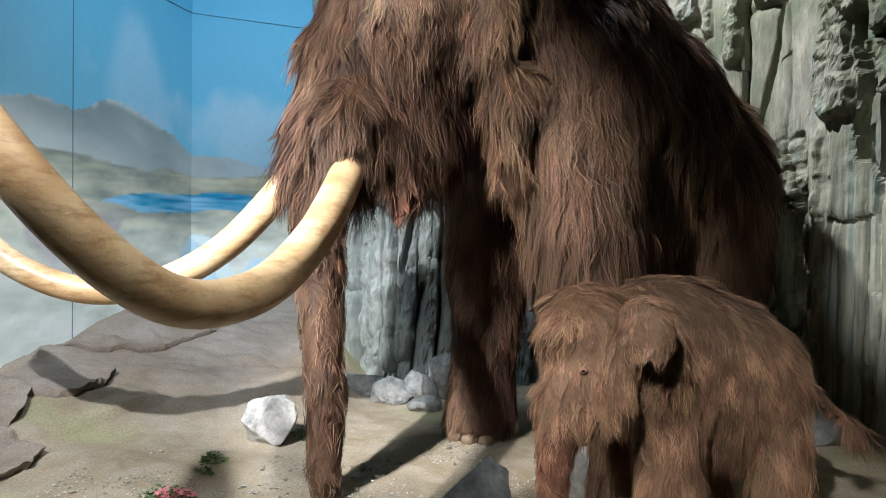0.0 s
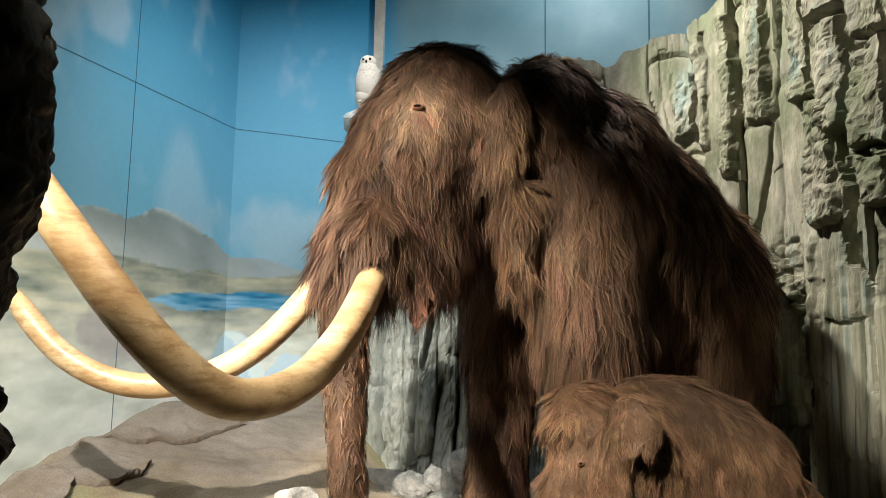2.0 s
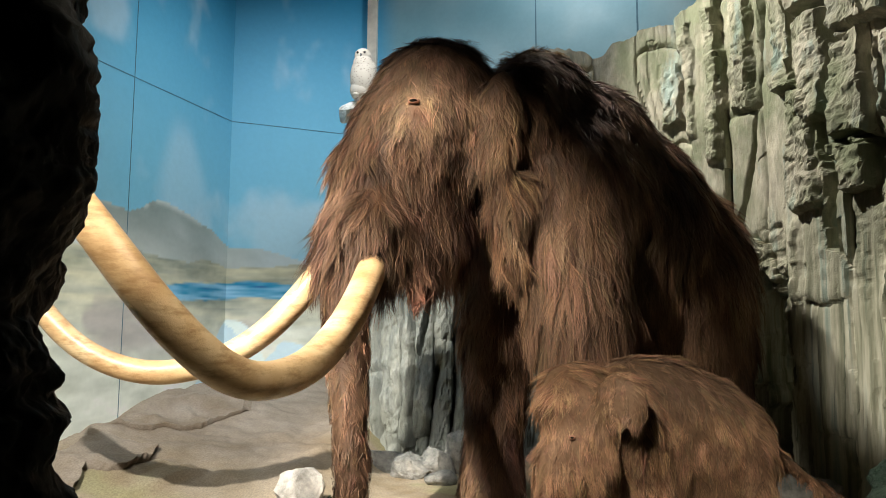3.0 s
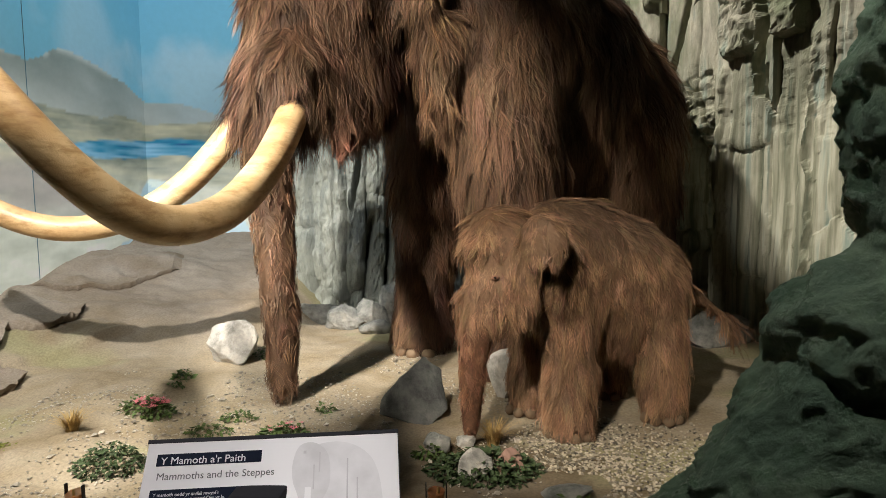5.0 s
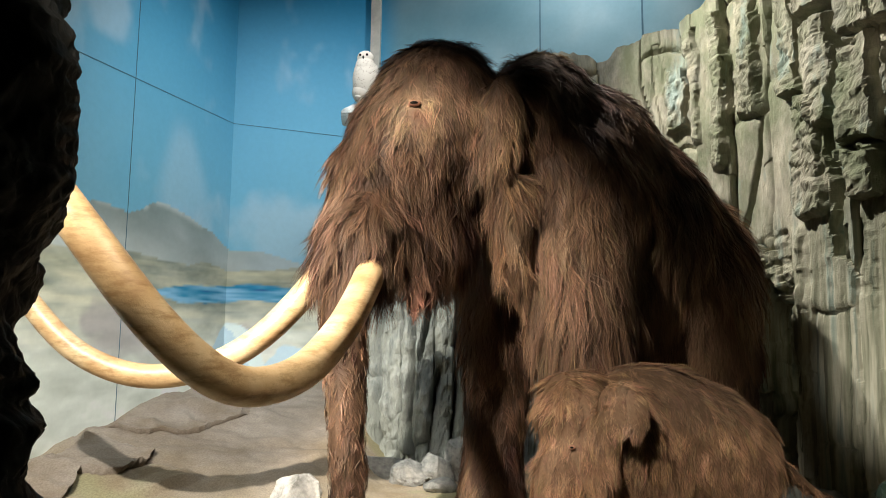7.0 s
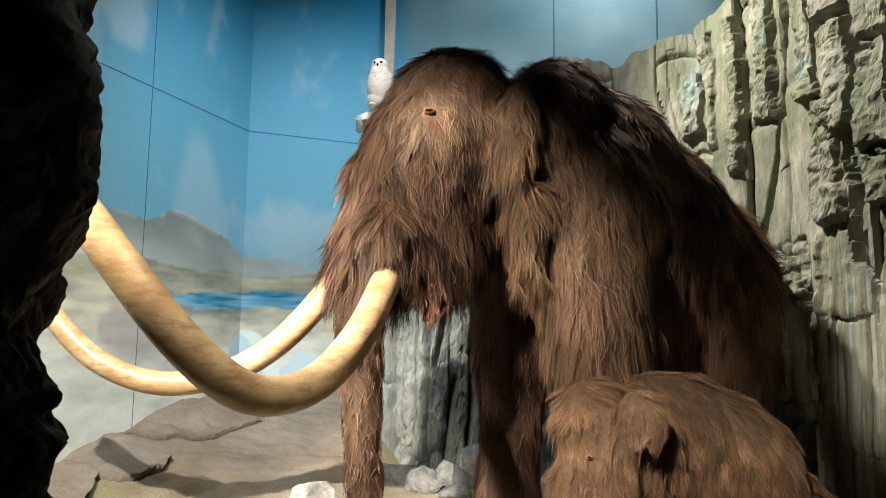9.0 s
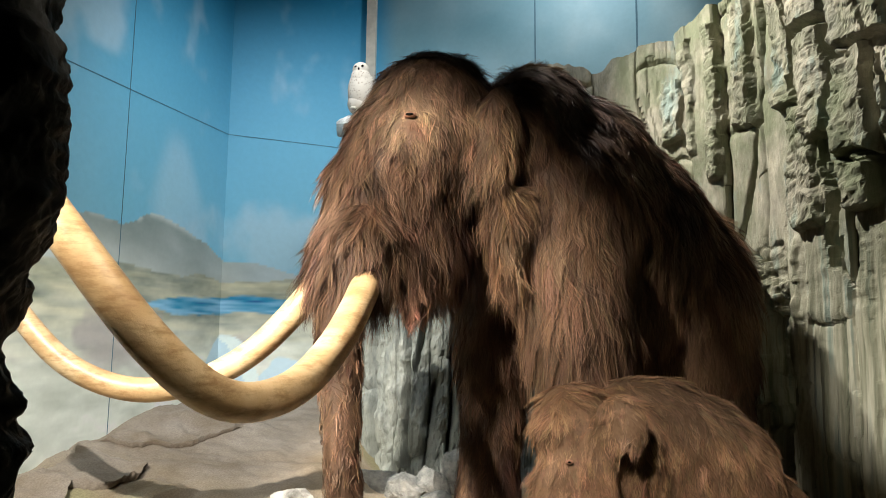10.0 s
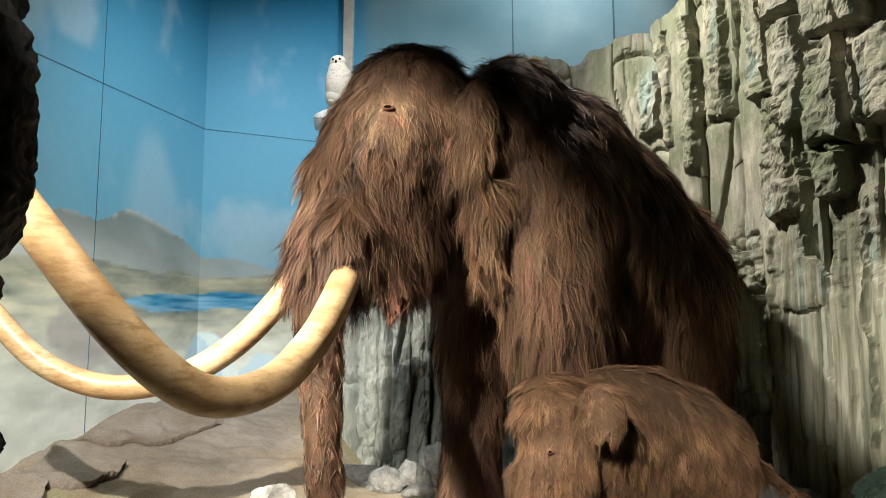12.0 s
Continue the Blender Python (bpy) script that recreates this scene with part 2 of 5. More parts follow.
    water = np.array([0.13, 0.40, 0.62]) + np.array([0.16, 0.18, 0.18]) * fbm(s * 2.5, z * 40, 0, 3, 71)[..., None]
    col = col * (1 - lake[..., None]) + water * lake[..., None]
    # ice blocks
    for c, w, top, bottom, tone in ((0.08, 0.52, 1.37, 0.45, 0.0), (0.75, 0.5, 1.12, 0.4, 0.05), (-0.45, 0.3, 0.72, 0.4, -0.03)):
        shape = smooth(0.0, 0.03, (top - 0.9 * ((s - c) / w) ** 2 * (top - bottom) - z) + 0.04 * fbm(s * 6, z * 6, 0, 2, 81))
        ice = np.array([0.62, 0.80, 0.90]) + tone + 0.10 * np.sign(fbm(s * 3.1 + z, z * 2.1, 0, 1, 83))[..., None]
        col = col * (1 - shape[..., None]) + ice * shape[..., None]
    # fine dark joints between the boards
    return np.clip(col, 0.02, 0.85)


def backdrop(name, start, way, s0, s1, step, top, joints, level, label):
    nu, nv = max(2, int((s1 - s0) / step)), int(top / step)
    s, z = np.meshgrid(np.linspace(s0, s1, nu), np.linspace(0, top, nv), indexing="ij")
    x, y = start.x + way.x * (s - s0), start.y + way.y * (s - s0)
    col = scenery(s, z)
    front = np.stack([x, y, z], -1).reshape(-1, 3)
    ob = new(name, mesh_of(name, front, grid_faces(nu, nv), [MURAL], col.reshape(-1, 3)))
    tagged(ob, label, "wall", kind="structure")
    for j, (a0, z0, a1, z1, w) in enumerate(joints):
        bm = bmesh.new()
        p, q = (Vector((start.x + way.x * (a - s0), start.y + way.y * (a - s0), h)) for a, h in ((a0, z0), (a1, z1)))
        d = (q - p).normalized()
        n = Vector((way.y, -way.x, 0))
        side = d.cross(n).normalized() * w / 2
        vs = [bm.verts.new(v + n * o) for o in (0.002, 0.005) for v in (p - side, q - side, q + side, p + side)]
        for f in ((4, 5, 6, 7), (0, 1, 5, 4), (1, 2, 6, 5), (2, 3, 7, 6), (3, 0, 4, 7)):
            bm.faces.new([vs[i] for i in f])
        bmesh.ops.recalc_face_normals(bm, faces=bm.faces)
        part("joint", bm, JOINT, ob)
    return ob


JOINT = plain("board_joint", (0.09, 0.18, 0.23), 0.8)
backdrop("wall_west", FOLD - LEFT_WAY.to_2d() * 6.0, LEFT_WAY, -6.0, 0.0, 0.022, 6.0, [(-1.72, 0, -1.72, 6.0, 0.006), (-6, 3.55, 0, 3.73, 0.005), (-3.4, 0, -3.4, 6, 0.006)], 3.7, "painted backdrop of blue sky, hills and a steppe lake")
wb = (POST - FOLD).normalized()
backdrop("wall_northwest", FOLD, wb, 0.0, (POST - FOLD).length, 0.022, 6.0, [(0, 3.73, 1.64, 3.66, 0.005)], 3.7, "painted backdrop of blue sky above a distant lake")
wc = (END - POST).normalized()
backdrop("wall_north", POST, wc, 1.64, 1.64 + (END - POST).length, 0.05, 6.0, [(3.79, 3, 3.79, 6, 0.014), (4.94, 3, 4.94, 6, 0.02)], 3.7, "painted backdrop of grey-blue cloudy sky")
TRIM = plain("pale_trim", (0.60, 0.55, 0.47), 0.6)
bm = bmesh.new()
box(bm, (POST.x + 0.06, POST.y - 0.06, 3.0), (0.12, 0.08, 6.0), 0.006)
tagged(new("trim", bm_mesh("trim", bm, TRIM)), "pale upright strip where two painted boards meet", "trim", kind="structure")

# ---- ground ----


def ground_z(x, y):
    x, y = np.asarray(x, float), np.asarray(y, float)
    side = smooth(-0.75, -1.35, x)
    mound = 0.20 * np.maximum(0, y - 4.45) + 0.13 * np.maximum(0, -x - 1.7) * smooth(3.6, 5.2, y)
    mound = mound + 0.10 * np.exp(-(((x + 2.6) / 0.45) ** 2 + ((y - 6.5) / 0.4) ** 2)) + 0.05 * fbm(x * 1.3, y * 1.3, 0, 3, 91) + 0.03 * np.abs(fbm(x * 2.2, y * 3.2, 0, 4, 96))
    lip = 0.07 * smooth(-0.02, 0.02, (-2.3 + 0.22 * fbm(y * 2.5, 3, 0, 3, 92)) - x + 0.5 * (y - 4.7)) * smooth(5.0, 4.8, y + 0.15 * fbm(x * 3, 0, 0, 3, 94)) * smooth(3.3, 4.0, y)
    base = 0.012 * fbm(x * 2, y * 2, 0, 4, 93) + 0.006 * fbm(x * 14, y * 14, 0, 2, 95)
    return base + (mound + lip) * side


gx, gy = np.meshgrid(np.linspace(-4.2, 4.4, 390), np.linspace(1.3, 8.3, 320), indexing="ij")
gz = ground_z(gx, gy)
n1, n2, n3 = fbm(gx * 1.1, gy * 1.1, 0, 4, 101), fbm(gx * 6, gy * 6, 0, 4, 102), fbm(gx * 0.7, gy * 2.0, 0, 3, 103)
gcol = np.array([0.30, 0.245, 0.17]) + np.array([0.05, 0.045, 0.035]) * n1[..., None] + 0.035 * n2[..., None]
green = (smooth(0.15, 0.7, n3 + 0.2 * n2) * 0.55)[..., None]
gcol = gcol * (1 - green) + np.array([0.24, 0.24, 0.11]) * green
rise = (smooth(-0.9, -1.5, gx) * smooth(4.3, 5.6, gy))[..., None]
gcol = gcol * (1 - rise) + (np.array([0.225, 0.187, 0.148]) + 0.04 * n1[..., None] + 0.02 * n2[..., None]) * rise
mulch = (smooth(1.1, 0.55, np.hypot((gx - 0.72) / 0.62, (gy - 2.75) / 0.62) + 0.25 * n2) * 0.8)[..., None]
gcol = gcol * (1 - mulch) + (np.array([0.115, 0.085, 0.055]) + 0.03 * n2[..., None]) * mulch
ground = new("ground", mesh_of("ground", np.stack([gx, gy, gz], -1).reshape(-1, 3), grid_faces(390, 320), [GROUND], np.clip(gcol, 0.04, 0.8).reshape(-1, 3)))
tagged(ground, "sandy earth diorama floor rising into a brown clay mound", "ground", kind="structure")



def clay_ledge(line, back, height, seed):
    """A broken plate of clay on the slope: a ragged lip along line that dies away towards back."""
    c = np.array(line, float)
    t = np.r_[0, np.cumsum(np.hypot(*np.diff(c, axis=0).T))]
    n, m = 160, 26
    u = np.linspace(0, t[-1], n)
    x, y = np.interp(u, t, c[:, 0]), np.interp(u, t, c[:, 1])
    for v, k in ((x, 0), (y, 1)):
        v += 0.030 * fbm(u * 7, k * 7.0, 0, 3, seed + k, 0.5)
    end = smooth(0, 0.12, u) * smooth(0, 0.12, t[-1] - u)
    s = np.r_[-0.02, 0.0, np.linspace(0, 1, m - 2) ** 1.5]
    X, Y = x[:, None] + back[0] * s, y[:, None] + back[1] * s
    X[:, 0], Y[:, 0] = X[:, 1] - 0.045 * back[0] / np.hypot(*back) * -1, Y[:, 1]
    X[:, 0] = X[:, 1] + 0.10 * back[0]
    Y[:, 0] = Y[:, 1] + 0.10 * back[1]
    rise = height * end[:, None] * (1 - np.clip(s, 0, 1)) ** 1.2
    Z = ground_z(X, Y) + rise + 0.006 * fbm(X * 9, Y * 9, 0, 3, seed + 5) * end[:, None] + 0.002
    Z[:, -1] -= 0.02
    Z[:, 0] = ground_z(X[:, 0], Y[:, 0]) - 0.03
    col = np.array([0.235, 0.195, 0.155]) + 0.045 * fbm(X * 4, Y * 4, 0, 4, seed + 6)[..., None]
    return part("clay_ledge", mesh_of("clay_ledge", np.stack([X, Y, Z], -1).reshape(-1, 3), grid_faces(n, m), [GROUND], np.clip(col, 0.03, 0.6).reshape(-1, 3)), None, ground, "cracked brown clay ledge")


clay_ledge([(-2.70, 4.30), (-2.80, 4.62), (-2.62, 4.66), (-2.49, 4.78), (-2.50, 5.0), (-2.60, 5.22)], (-0.75, 0.10), 0.075, 501)
clay_ledge([(-3.20, 5.50), (-2.87, 5.45), (-2.54, 5.70), (-2.42, 6.0), (-2.25, 6.30)], (-0.25, 0.65), 0.055, 511)
clay_ledge([(-2.62, 4.22), (-2.36, 4.10), (-2.27, 3.95), (-2.40, 3.74), (-2.7, 3.6)], (-0.6, 0.1), 0.05, 521)

# ---- cliffs ----


def cliff(name, line, tops, mat, label, step=0.025, depth=0.16, seed=0, lean=0.0, cell=0.42, grit=1.0, slabs=(), crack_lines=()):
    """A rock face along a polyline: blocky upright columns with cracks and ledges."""
    pts = np.array(line, float)
    seg = np.r_[0, np.cumsum(np.hypot(*np.diff(pts, axis=0).T))]
    u = np.linspace(0, seg[-1], int(seg[-1] / step))
    kernel = np.ones(15) / 15
    px, py = (np.convolve(np.pad(np.interp(u, seg, pts[:, k]), 7, mode="edge"), kernel, "valid") for k in (0, 1))
    top = np.interp(u, seg, tops) + 0.10 * fbm(u * 3, 0, 0, 4, seed + 1)
    tx, ty = np.gradient(px), np.gradient(py)
    ln = np.hypot(tx, ty)
    nx, ny = ty / ln, -tx / ln
    nv = int(max(tops) / step)
    U, V = np.meshgrid(u, np.linspace(0, 1, nv), indexing="ij")
    Z = V * top[:, None]
    W = U + 0.16 * fbm(U * 0.9, Z * 0.45, 0, 3, seed + 2) + 0.012 * fbm(U * 4, Z * 2, 0, 3, seed + 22) + lean * Z
    k = np.floor(W / cell + 0.85 * value_noise(W / cell * 0.5, 0, 0, seed + 3))
    zero = 0 * k
    segment = Z / (0.9 + 1.8 * lattice(k, zero, zero, seed + 4)) + 3 * lattice(k, zero, zero, seed + 5) + 0.06 * fbm(U * 5, Z, 0, 2, seed + 6) + 0.25 * U * (lattice(k, zero, zero + 3, seed) - 0.5)
    kk = np.floor(segment)
    block = lattice(k, kk, zero, seed + 7) - 0.5
    frac = W / cell + 0.85 * value_noise(W / cell * 0.5, 0, 0, seed + 3) - k
    tilt = (lattice(k, kk, zero + 1, seed + 8) - 0.5) * (frac - 0.5)
    edge = np.minimum(frac, 1 - frac)
    crack = np.exp(-(edge / (0.03 + 0.05 * grit)) ** 2) * (0.3 + 0.7 * lattice(k, kk, zero + 2, seed)) * (0.5 + 0.5 * grit)
    f2 = segment - kk
    ledge = np.exp(-(np.minimum(f2, 1 - f2) / 0.03) ** 2)
    strata = np.abs(fbm(U * 7, Z * (0.4 + 1.2 * grit), 0, 4, seed + 10)) - 0.3
    fine = fbm(U * 14, Z * (2 + 7 * grit), 0, 4, seed + 11)
    k2 = np.floor(W / (cell * 0.31) + 0.5 * value_noise(W / cell * 2, Z * 0.4, 0, seed + 14))
    flute = lattice(k2, np.floor(segment * 0.7 + 2 * lattice(k2, zero, zero, seed + 16)), zero, seed + 15) - 0.5
    D = depth * (0.85 * block + 1.5 * tilt) + (0.08 + 0.12 * grit) * depth * flute - (0.45 + 0.45 * grit) * depth * crack - 0.25 * depth * ledge + 0.34 * grit * depth * strata + (0.04 + 0.09 * grit) * depth * fine + 0.10 * grit * depth * np.abs(fbm(U * 30, Z * 8, 0, 3, seed + 13)) + depth * 0.35 * fbm(U * 0.8, Z * 0.6, 0, 3, seed + 12)
    # slabs that stand proud of the face or are sunk into it: from u0 to u1 along it, z0 to z1 up
    wob, wob2 = 0.035 * fbm(U * 5, Z * 4, 0, 4, seed + 31), 0.05 * fbm(U * 3, Z * 6, 0, 4, seed + 32)
    for u0, u1, z0, z1, d0, calm in slabs:
        fade = 0.6 if z1 < 2.2 else 0.02
        inside = smooth(-0.015, 0.02, np.minimum(U + wob - u0, u1 - U - wob)) * smooth(-0.02, 0.02, Z + wob2 - z0) * smooth(-fade, fade, z1 - Z - (5 if z1 < 2.2 else 1) * wob2)
        run = 0.5 if z1 < 2.2 else 9.0
        body = (d0 if d0 < 0.08 else 0.03 + 0.6 * d0) * (1 + 0.25 * fbm(U * 4, Z * 3, 0, 3, seed + 33)) + 0.03 * np.abs(fbm(U * 9, Z * run, 0, 4, seed + 34))
        D = D * (1 - inside * calm) + inside * body
    for crack_run in crack_lines:
        cz, cu = np.array(crack_run).T
        D = D - 0.17 * np.exp(-(((U + 0.5 * wob) - np.interp(Z, cz, cu)) / 0.022) ** 2) * smooth(cz[0] - 0.1, cz[0] + 0.1, Z) * smooth(cz[-1] + 0.1, cz[-1] - 0.1, Z)
    X, Yy = px[:, None] + nx[:, None] * D, py[:, None] + ny[:, None] * D
    # the crown turns back over the top
    bx, by = (px - nx * 0.5)[:, None], (py - ny * 0.5)[:, None]
    X, Yy, Z = np.c_[X, X[:, -1:] * 0.5 + bx * 0.5, bx], np.c_[Yy, Yy[:, -1:] * 0.5 + by * 0.5, by], np.c_[Z, Z[:, -1:] + 0.03, Z[:, -1:] - 0.05]
    ob = new(name, mesh_of(name, np.stack([X, Yy, Z - 0.05], -1).reshape(-1, 3), grid_faces(len(u), nv + 2), [mat], None, False))
    return tagged(ob, label, "rock wall", kind="structure")


cliff("rock_wall_east", [(0.2, 7.0), (1.2, 6.95), (1.9, 6.75), (2.45, 6.2), (2.75, 5.55), (3.05, 4.9), (3.6, 4.3), (4.3, 3.6)], [4.1, 4.3, 4.4, 4.75, 5.4, 5.6, 5.6, 5.6], ROCK, "grey-green artificial cliff with upright cracks and ledges", seed=5, cell=0.44, depth=0.13, step=0.016, grit=0.28, slabs=[
    (2.50, 2.86, -0.5, 1.75, -0.40, 0.9), (2.86, 3.36, -0.5, 1.95, 0.03, 0.6), (3.36, 4.6, -0.5, 2.15, 0.03, 0.7), (2.95, 3.02, 0.3, 1.9, 0.07, 0.8), (3.44, 3.47, 0.2, 2.2, -0.03, 0.9), (3.62, 3.70, 0.2, 2.05, -0.02, 0.9), (3.79, 3.83, 0.2, 2.05, 0.06, 0.9),
    (2.89, 3.11, 3.32, 5.2, 0.17, 0.8), (3.19, 3.45, 3.05, 3.87, 0.19, 0.8), (3.16, 3.46, 3.92, 5.2, 0.22, 0.8), (3.0, 3.28, 2.33, 3.30, 0.10, 0.6), (3.32, 3.42, 2.0, 3.04, -0.12, 0.8), (3.49, 3.77, 2.76, 3.56, 0.20, 0.8), (3.48, 3.74, 2.36, 2.74, 0.14, 0.8), (3.52, 3.94, 3.58, 4.2, 0.26, 0.8), (3.84, 4.2, 2.9, 3.5, 0.12, 0.7),
    (1.86, 1.98, 3.2, 4.3, 0.10, 0.6), (1.60, 1.82, 3.35, 3.95, 0.10, 0.7), (2.12, 2.26, 2.9, 4.4, 0.09, 0.6), (2.36, 2.56, 3.35, 4.6, 0.09, 0.7)],
    crack_lines=[[(2.0, 2.30), (2.38, 2.36), (2.79, 2.50), (3.28, 2.61), (4.2, 2.68), (5.5, 2.72)]])
cliff("rock_wall_north", [(-1.35, 7.3), (-1.28, 6.75), (-0.9, 6.45), (-0.55, 6.35), (-0.1, 6.45), (0.4, 6.75), (0.9, 7.1)], [3.55, 3.58, 3.6, 3.6, 3.5, 3.5, 3.5], PILLAR, "pale grey cracked rock pillar behind the mammoth", seed=25, cell=0.24, depth=0.13, step=0.016, crack_lines=[[(0.0, 1.27), (0.5, 1.24), (1.2, 1.29), (1.9, 1.27), (3.0, 1.25)], [(1.05, 1.36), (1.6, 1.45), (2.4, 1.50)], [(0.6, 1.47), (1.0, 1.55)], [(0.2, 1.66), (1.4, 1.72), (2.4, 1.70)]])


def boulder(name, mat, centre, size, seed, label, category="rock", rough=0.35, cuts=4, rz=0, kind=""):
    bm = bmesh.new()
    bmesh.ops.create_icosphere(bm, subdivisions=cuts, radius=1)
    rng = random.Random(seed)
    planes = [(Vector((rng.gauss(0, 1), rng.gauss(0, 1), rng.gauss(0, 1))).normalized(), rng.uniform(0.55, 0.85)) for _ in range(14)]
    for v in bm.verts:
        p = v.co.copy()
        for n, d in planes:
            over = p.dot(n) - d
            if over > 0:
                p -= n * over
        q = p * 2.1 + Vector((seed * 3.1, 0, 0))
        p *= 1 + rough * 0.25 * noise.fractal(q * 2, 1.0, 2.0, 5)
        v.co = Vector((p.x * size[0], p.y * size[1], p.z * size[2]))
    ob = new(name, bm_mesh(name, bm, mat))
    ob.matrix_world = pose(*centre, 0, 0, rz)
    return tagged(ob, label, category, kind=kind)


def jamb(name, mat, profile, y0, y1, back, seed, label, sign, rugged=0.0):
    """A rough rock mass at the side of the viewing opening: its inner edge follows profile(z)."""
    zs = np.linspace(-0.1, 2.9, 220)
    edge = np.interp(zs, [p[1] for p in profile], [p[0] for p in profile])
    a = np.linspace(0, 1, 200)
    A, Z = np.meshgrid(a, zs, indexing="ij")
    E = np.broadcast_to(edge, A.shape)
    ang = (A - 0.5) * math.pi
    ry = (y1 - y0) / 2
    X = E - sign * back * (1 - np.cos(ang) ** 0.8)
    Y = (y0 + y1) / 2 + ry * np.sin(ang)
    d = 0.07 * fbm(X * 2.5 + 5, Y * 2.5, Z * 2.5, 5, seed, 0.6) - 0.045 * np.abs(fbm(X * 4, Y * 4, Z * 2.6, 6, seed + 3, 0.62)) + 0.02
    if rugged:
        step_z = Z * 2.3 + 0.9 * fbm(X * 1.6, Y * 1.6, Z * 0.8, 3, seed + 9)
        f = step_z - np.floor(step_z)
        ridge = 1 - 2 * np.abs(fbm(X * 1.3 + Z * 1.5, Y * 1.2, Z * 1.8 - X * 1.4, 3, seed + 12, 0.45))
        d = 0.06 * fbm(X * 2.2 + 5, Y * 2.2, Z * 2.2, 4, seed, 0.5) + rugged * (0.5 - f + smooth(0.82, 1.0, f)) * (0.4 + 0.6 * lattice(np.floor(step_z), 0 * f, 0 * f, seed)) + 0.9 * rugged * ridge + 0.022 * fbm(X * 10, Y * 10, Z * 10, 4, seed + 13, 0.65) - 0.025 * np.abs(fbm(X * 5 + Z * 3, Y * 5, Z * 5, 3, seed + 15)) - 0.045
        Z = Z + 0.02 * fbm(X * 9, Y * 9, Z * 9, 3, seed + 14)
    X, Y = X + sign * d * np.cos(ang), Y + d * np.sin(ang)
    # the top closes back to the rear of the mass
    X, Y, Z = np.c_[X, E[:, -1:] - sign * back], np.c_[Y, Y[:, -1:]], np.c_[Z, Z[:, -1:] + 0.02]
    ob = new(name, mesh_of(name, np.stack([X, Y, Z], -1).reshape(-1, 3), grid_faces(200, 221, sign < 0), [mat], None, True))
    return tagged(ob, label, "rock wall", kind="structure")


LEFT_EDGE = [(-0.38, -0.1), (-0.38, 1.0), (-0.42, 1.08), (-0.38, 1.17), (-0.43, 1.21), (-0.4, 1.27), (-0.50, 1.38), (-0.47, 1.53), (-0.4, 1.72), (-0.39, 1.88), (-0.44, 2.1), (-0.4, 2.2), (-0.38, 2.4), (-0.45, 2.7), (-0.5, 4.2)]
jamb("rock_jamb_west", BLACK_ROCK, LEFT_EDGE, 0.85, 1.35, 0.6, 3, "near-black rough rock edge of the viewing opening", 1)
RIGHT_EDGE = [(0.98, -0.1), (1.17, 0.17), (1.43, 0.49), (1.57, 0.67), (1.66, 0.82), (1.73, 0.94), (1.84, 1.05), (1.84, 1.2), (1.83, 1.4), (1.82, 1.5), (1.90, 1.85), (2.0, 2.4), (2.2, 4.2)]
jamb("rock_jamb_east", DARK_ROCK, RIGHT_EDGE, 1.7, 2.7, 1.4, 7, "dark green wet rock bank beside the viewing opening", -1, 0.05)

# ---- room that closes the place ----
for nm, c, sz, lab in (("ceiling", (0, 2.8, 6.05), (14, 13, 0.1), "black ceiling"), ("floor", (0, -0.9, -0.16), (10, 5.2, 0.1), "dark visitor floor"), ("wall_south", (0, -3.4, 3), (10, 0.1, 6), "black back wall"), ("wall_east", (5.0, 2.2, 3), (0.1, 11.2, 6), "black side wall"), ("wall_southwest", (-4.9, 0, 3), (0.1, 7, 6), "black side wall")):
    bm = bmesh.new()
    box(bm, c, sz)
    tagged(new(nm, bm_mesh(nm, bm, SOOT)), lab, nm.split("_")[0], kind="structure")
# ---- the mammoths ----


def tube(points, radii, sides=14):
    """Rings along a smoothed line; returns vertices and quads."""
    p, r = np.array(points, float), np.array(radii, float)
    t = np.r_[0, np.cumsum(np.linalg.norm(np.diff(p, axis=0), axis=1))]
    m = max(8, int(t[-1] / 0.05))
    tt = np.linspace(0, t[-1], m)
    q = np.stack([np.interp(tt, t, p[:, k]) for k in range(3)], 1)
    rr = np.interp(tt, t, r)
    for _ in range(3):
        q[1:-1] = (q[:-2] + 2 * q[1:-1] + q[2:]) / 4
        rr[1:-1] = (rr[:-2] + 2 * rr[1:-1] + rr[2:]) / 4
    d = np.gradient(q, axis=0)
    d /= np.linalg.norm(d, axis=1)[:, None]
    ref = np.array([0.3, 0.9, 0.1])
    a = np.cross(d, ref)
    a /= np.linalg.norm(a, axis=1)[:, None]
    b = np.cross(d, a)
    ang = np.linspace(0, 2 * math.pi, sides, endpoint=False)
    ring = q[:, None] + rr[:, None, None] * (np.cos(ang)[None, :, None] * a[:, None] + np.sin(ang)[None, :, None] * b[:, None])
    i, j = np.meshgrid(np.arange(m - 1), np.arange(sides), indexing="ij")
    f = np.stack([i * sides + j, i * sides + (j + 1) % sides, (i + 1) * sides + (j + 1) % sides, (i + 1) * sides + j], -1).reshape(-1, 4)
    return ring.reshape(-1, 3), f, tt / t[-1]


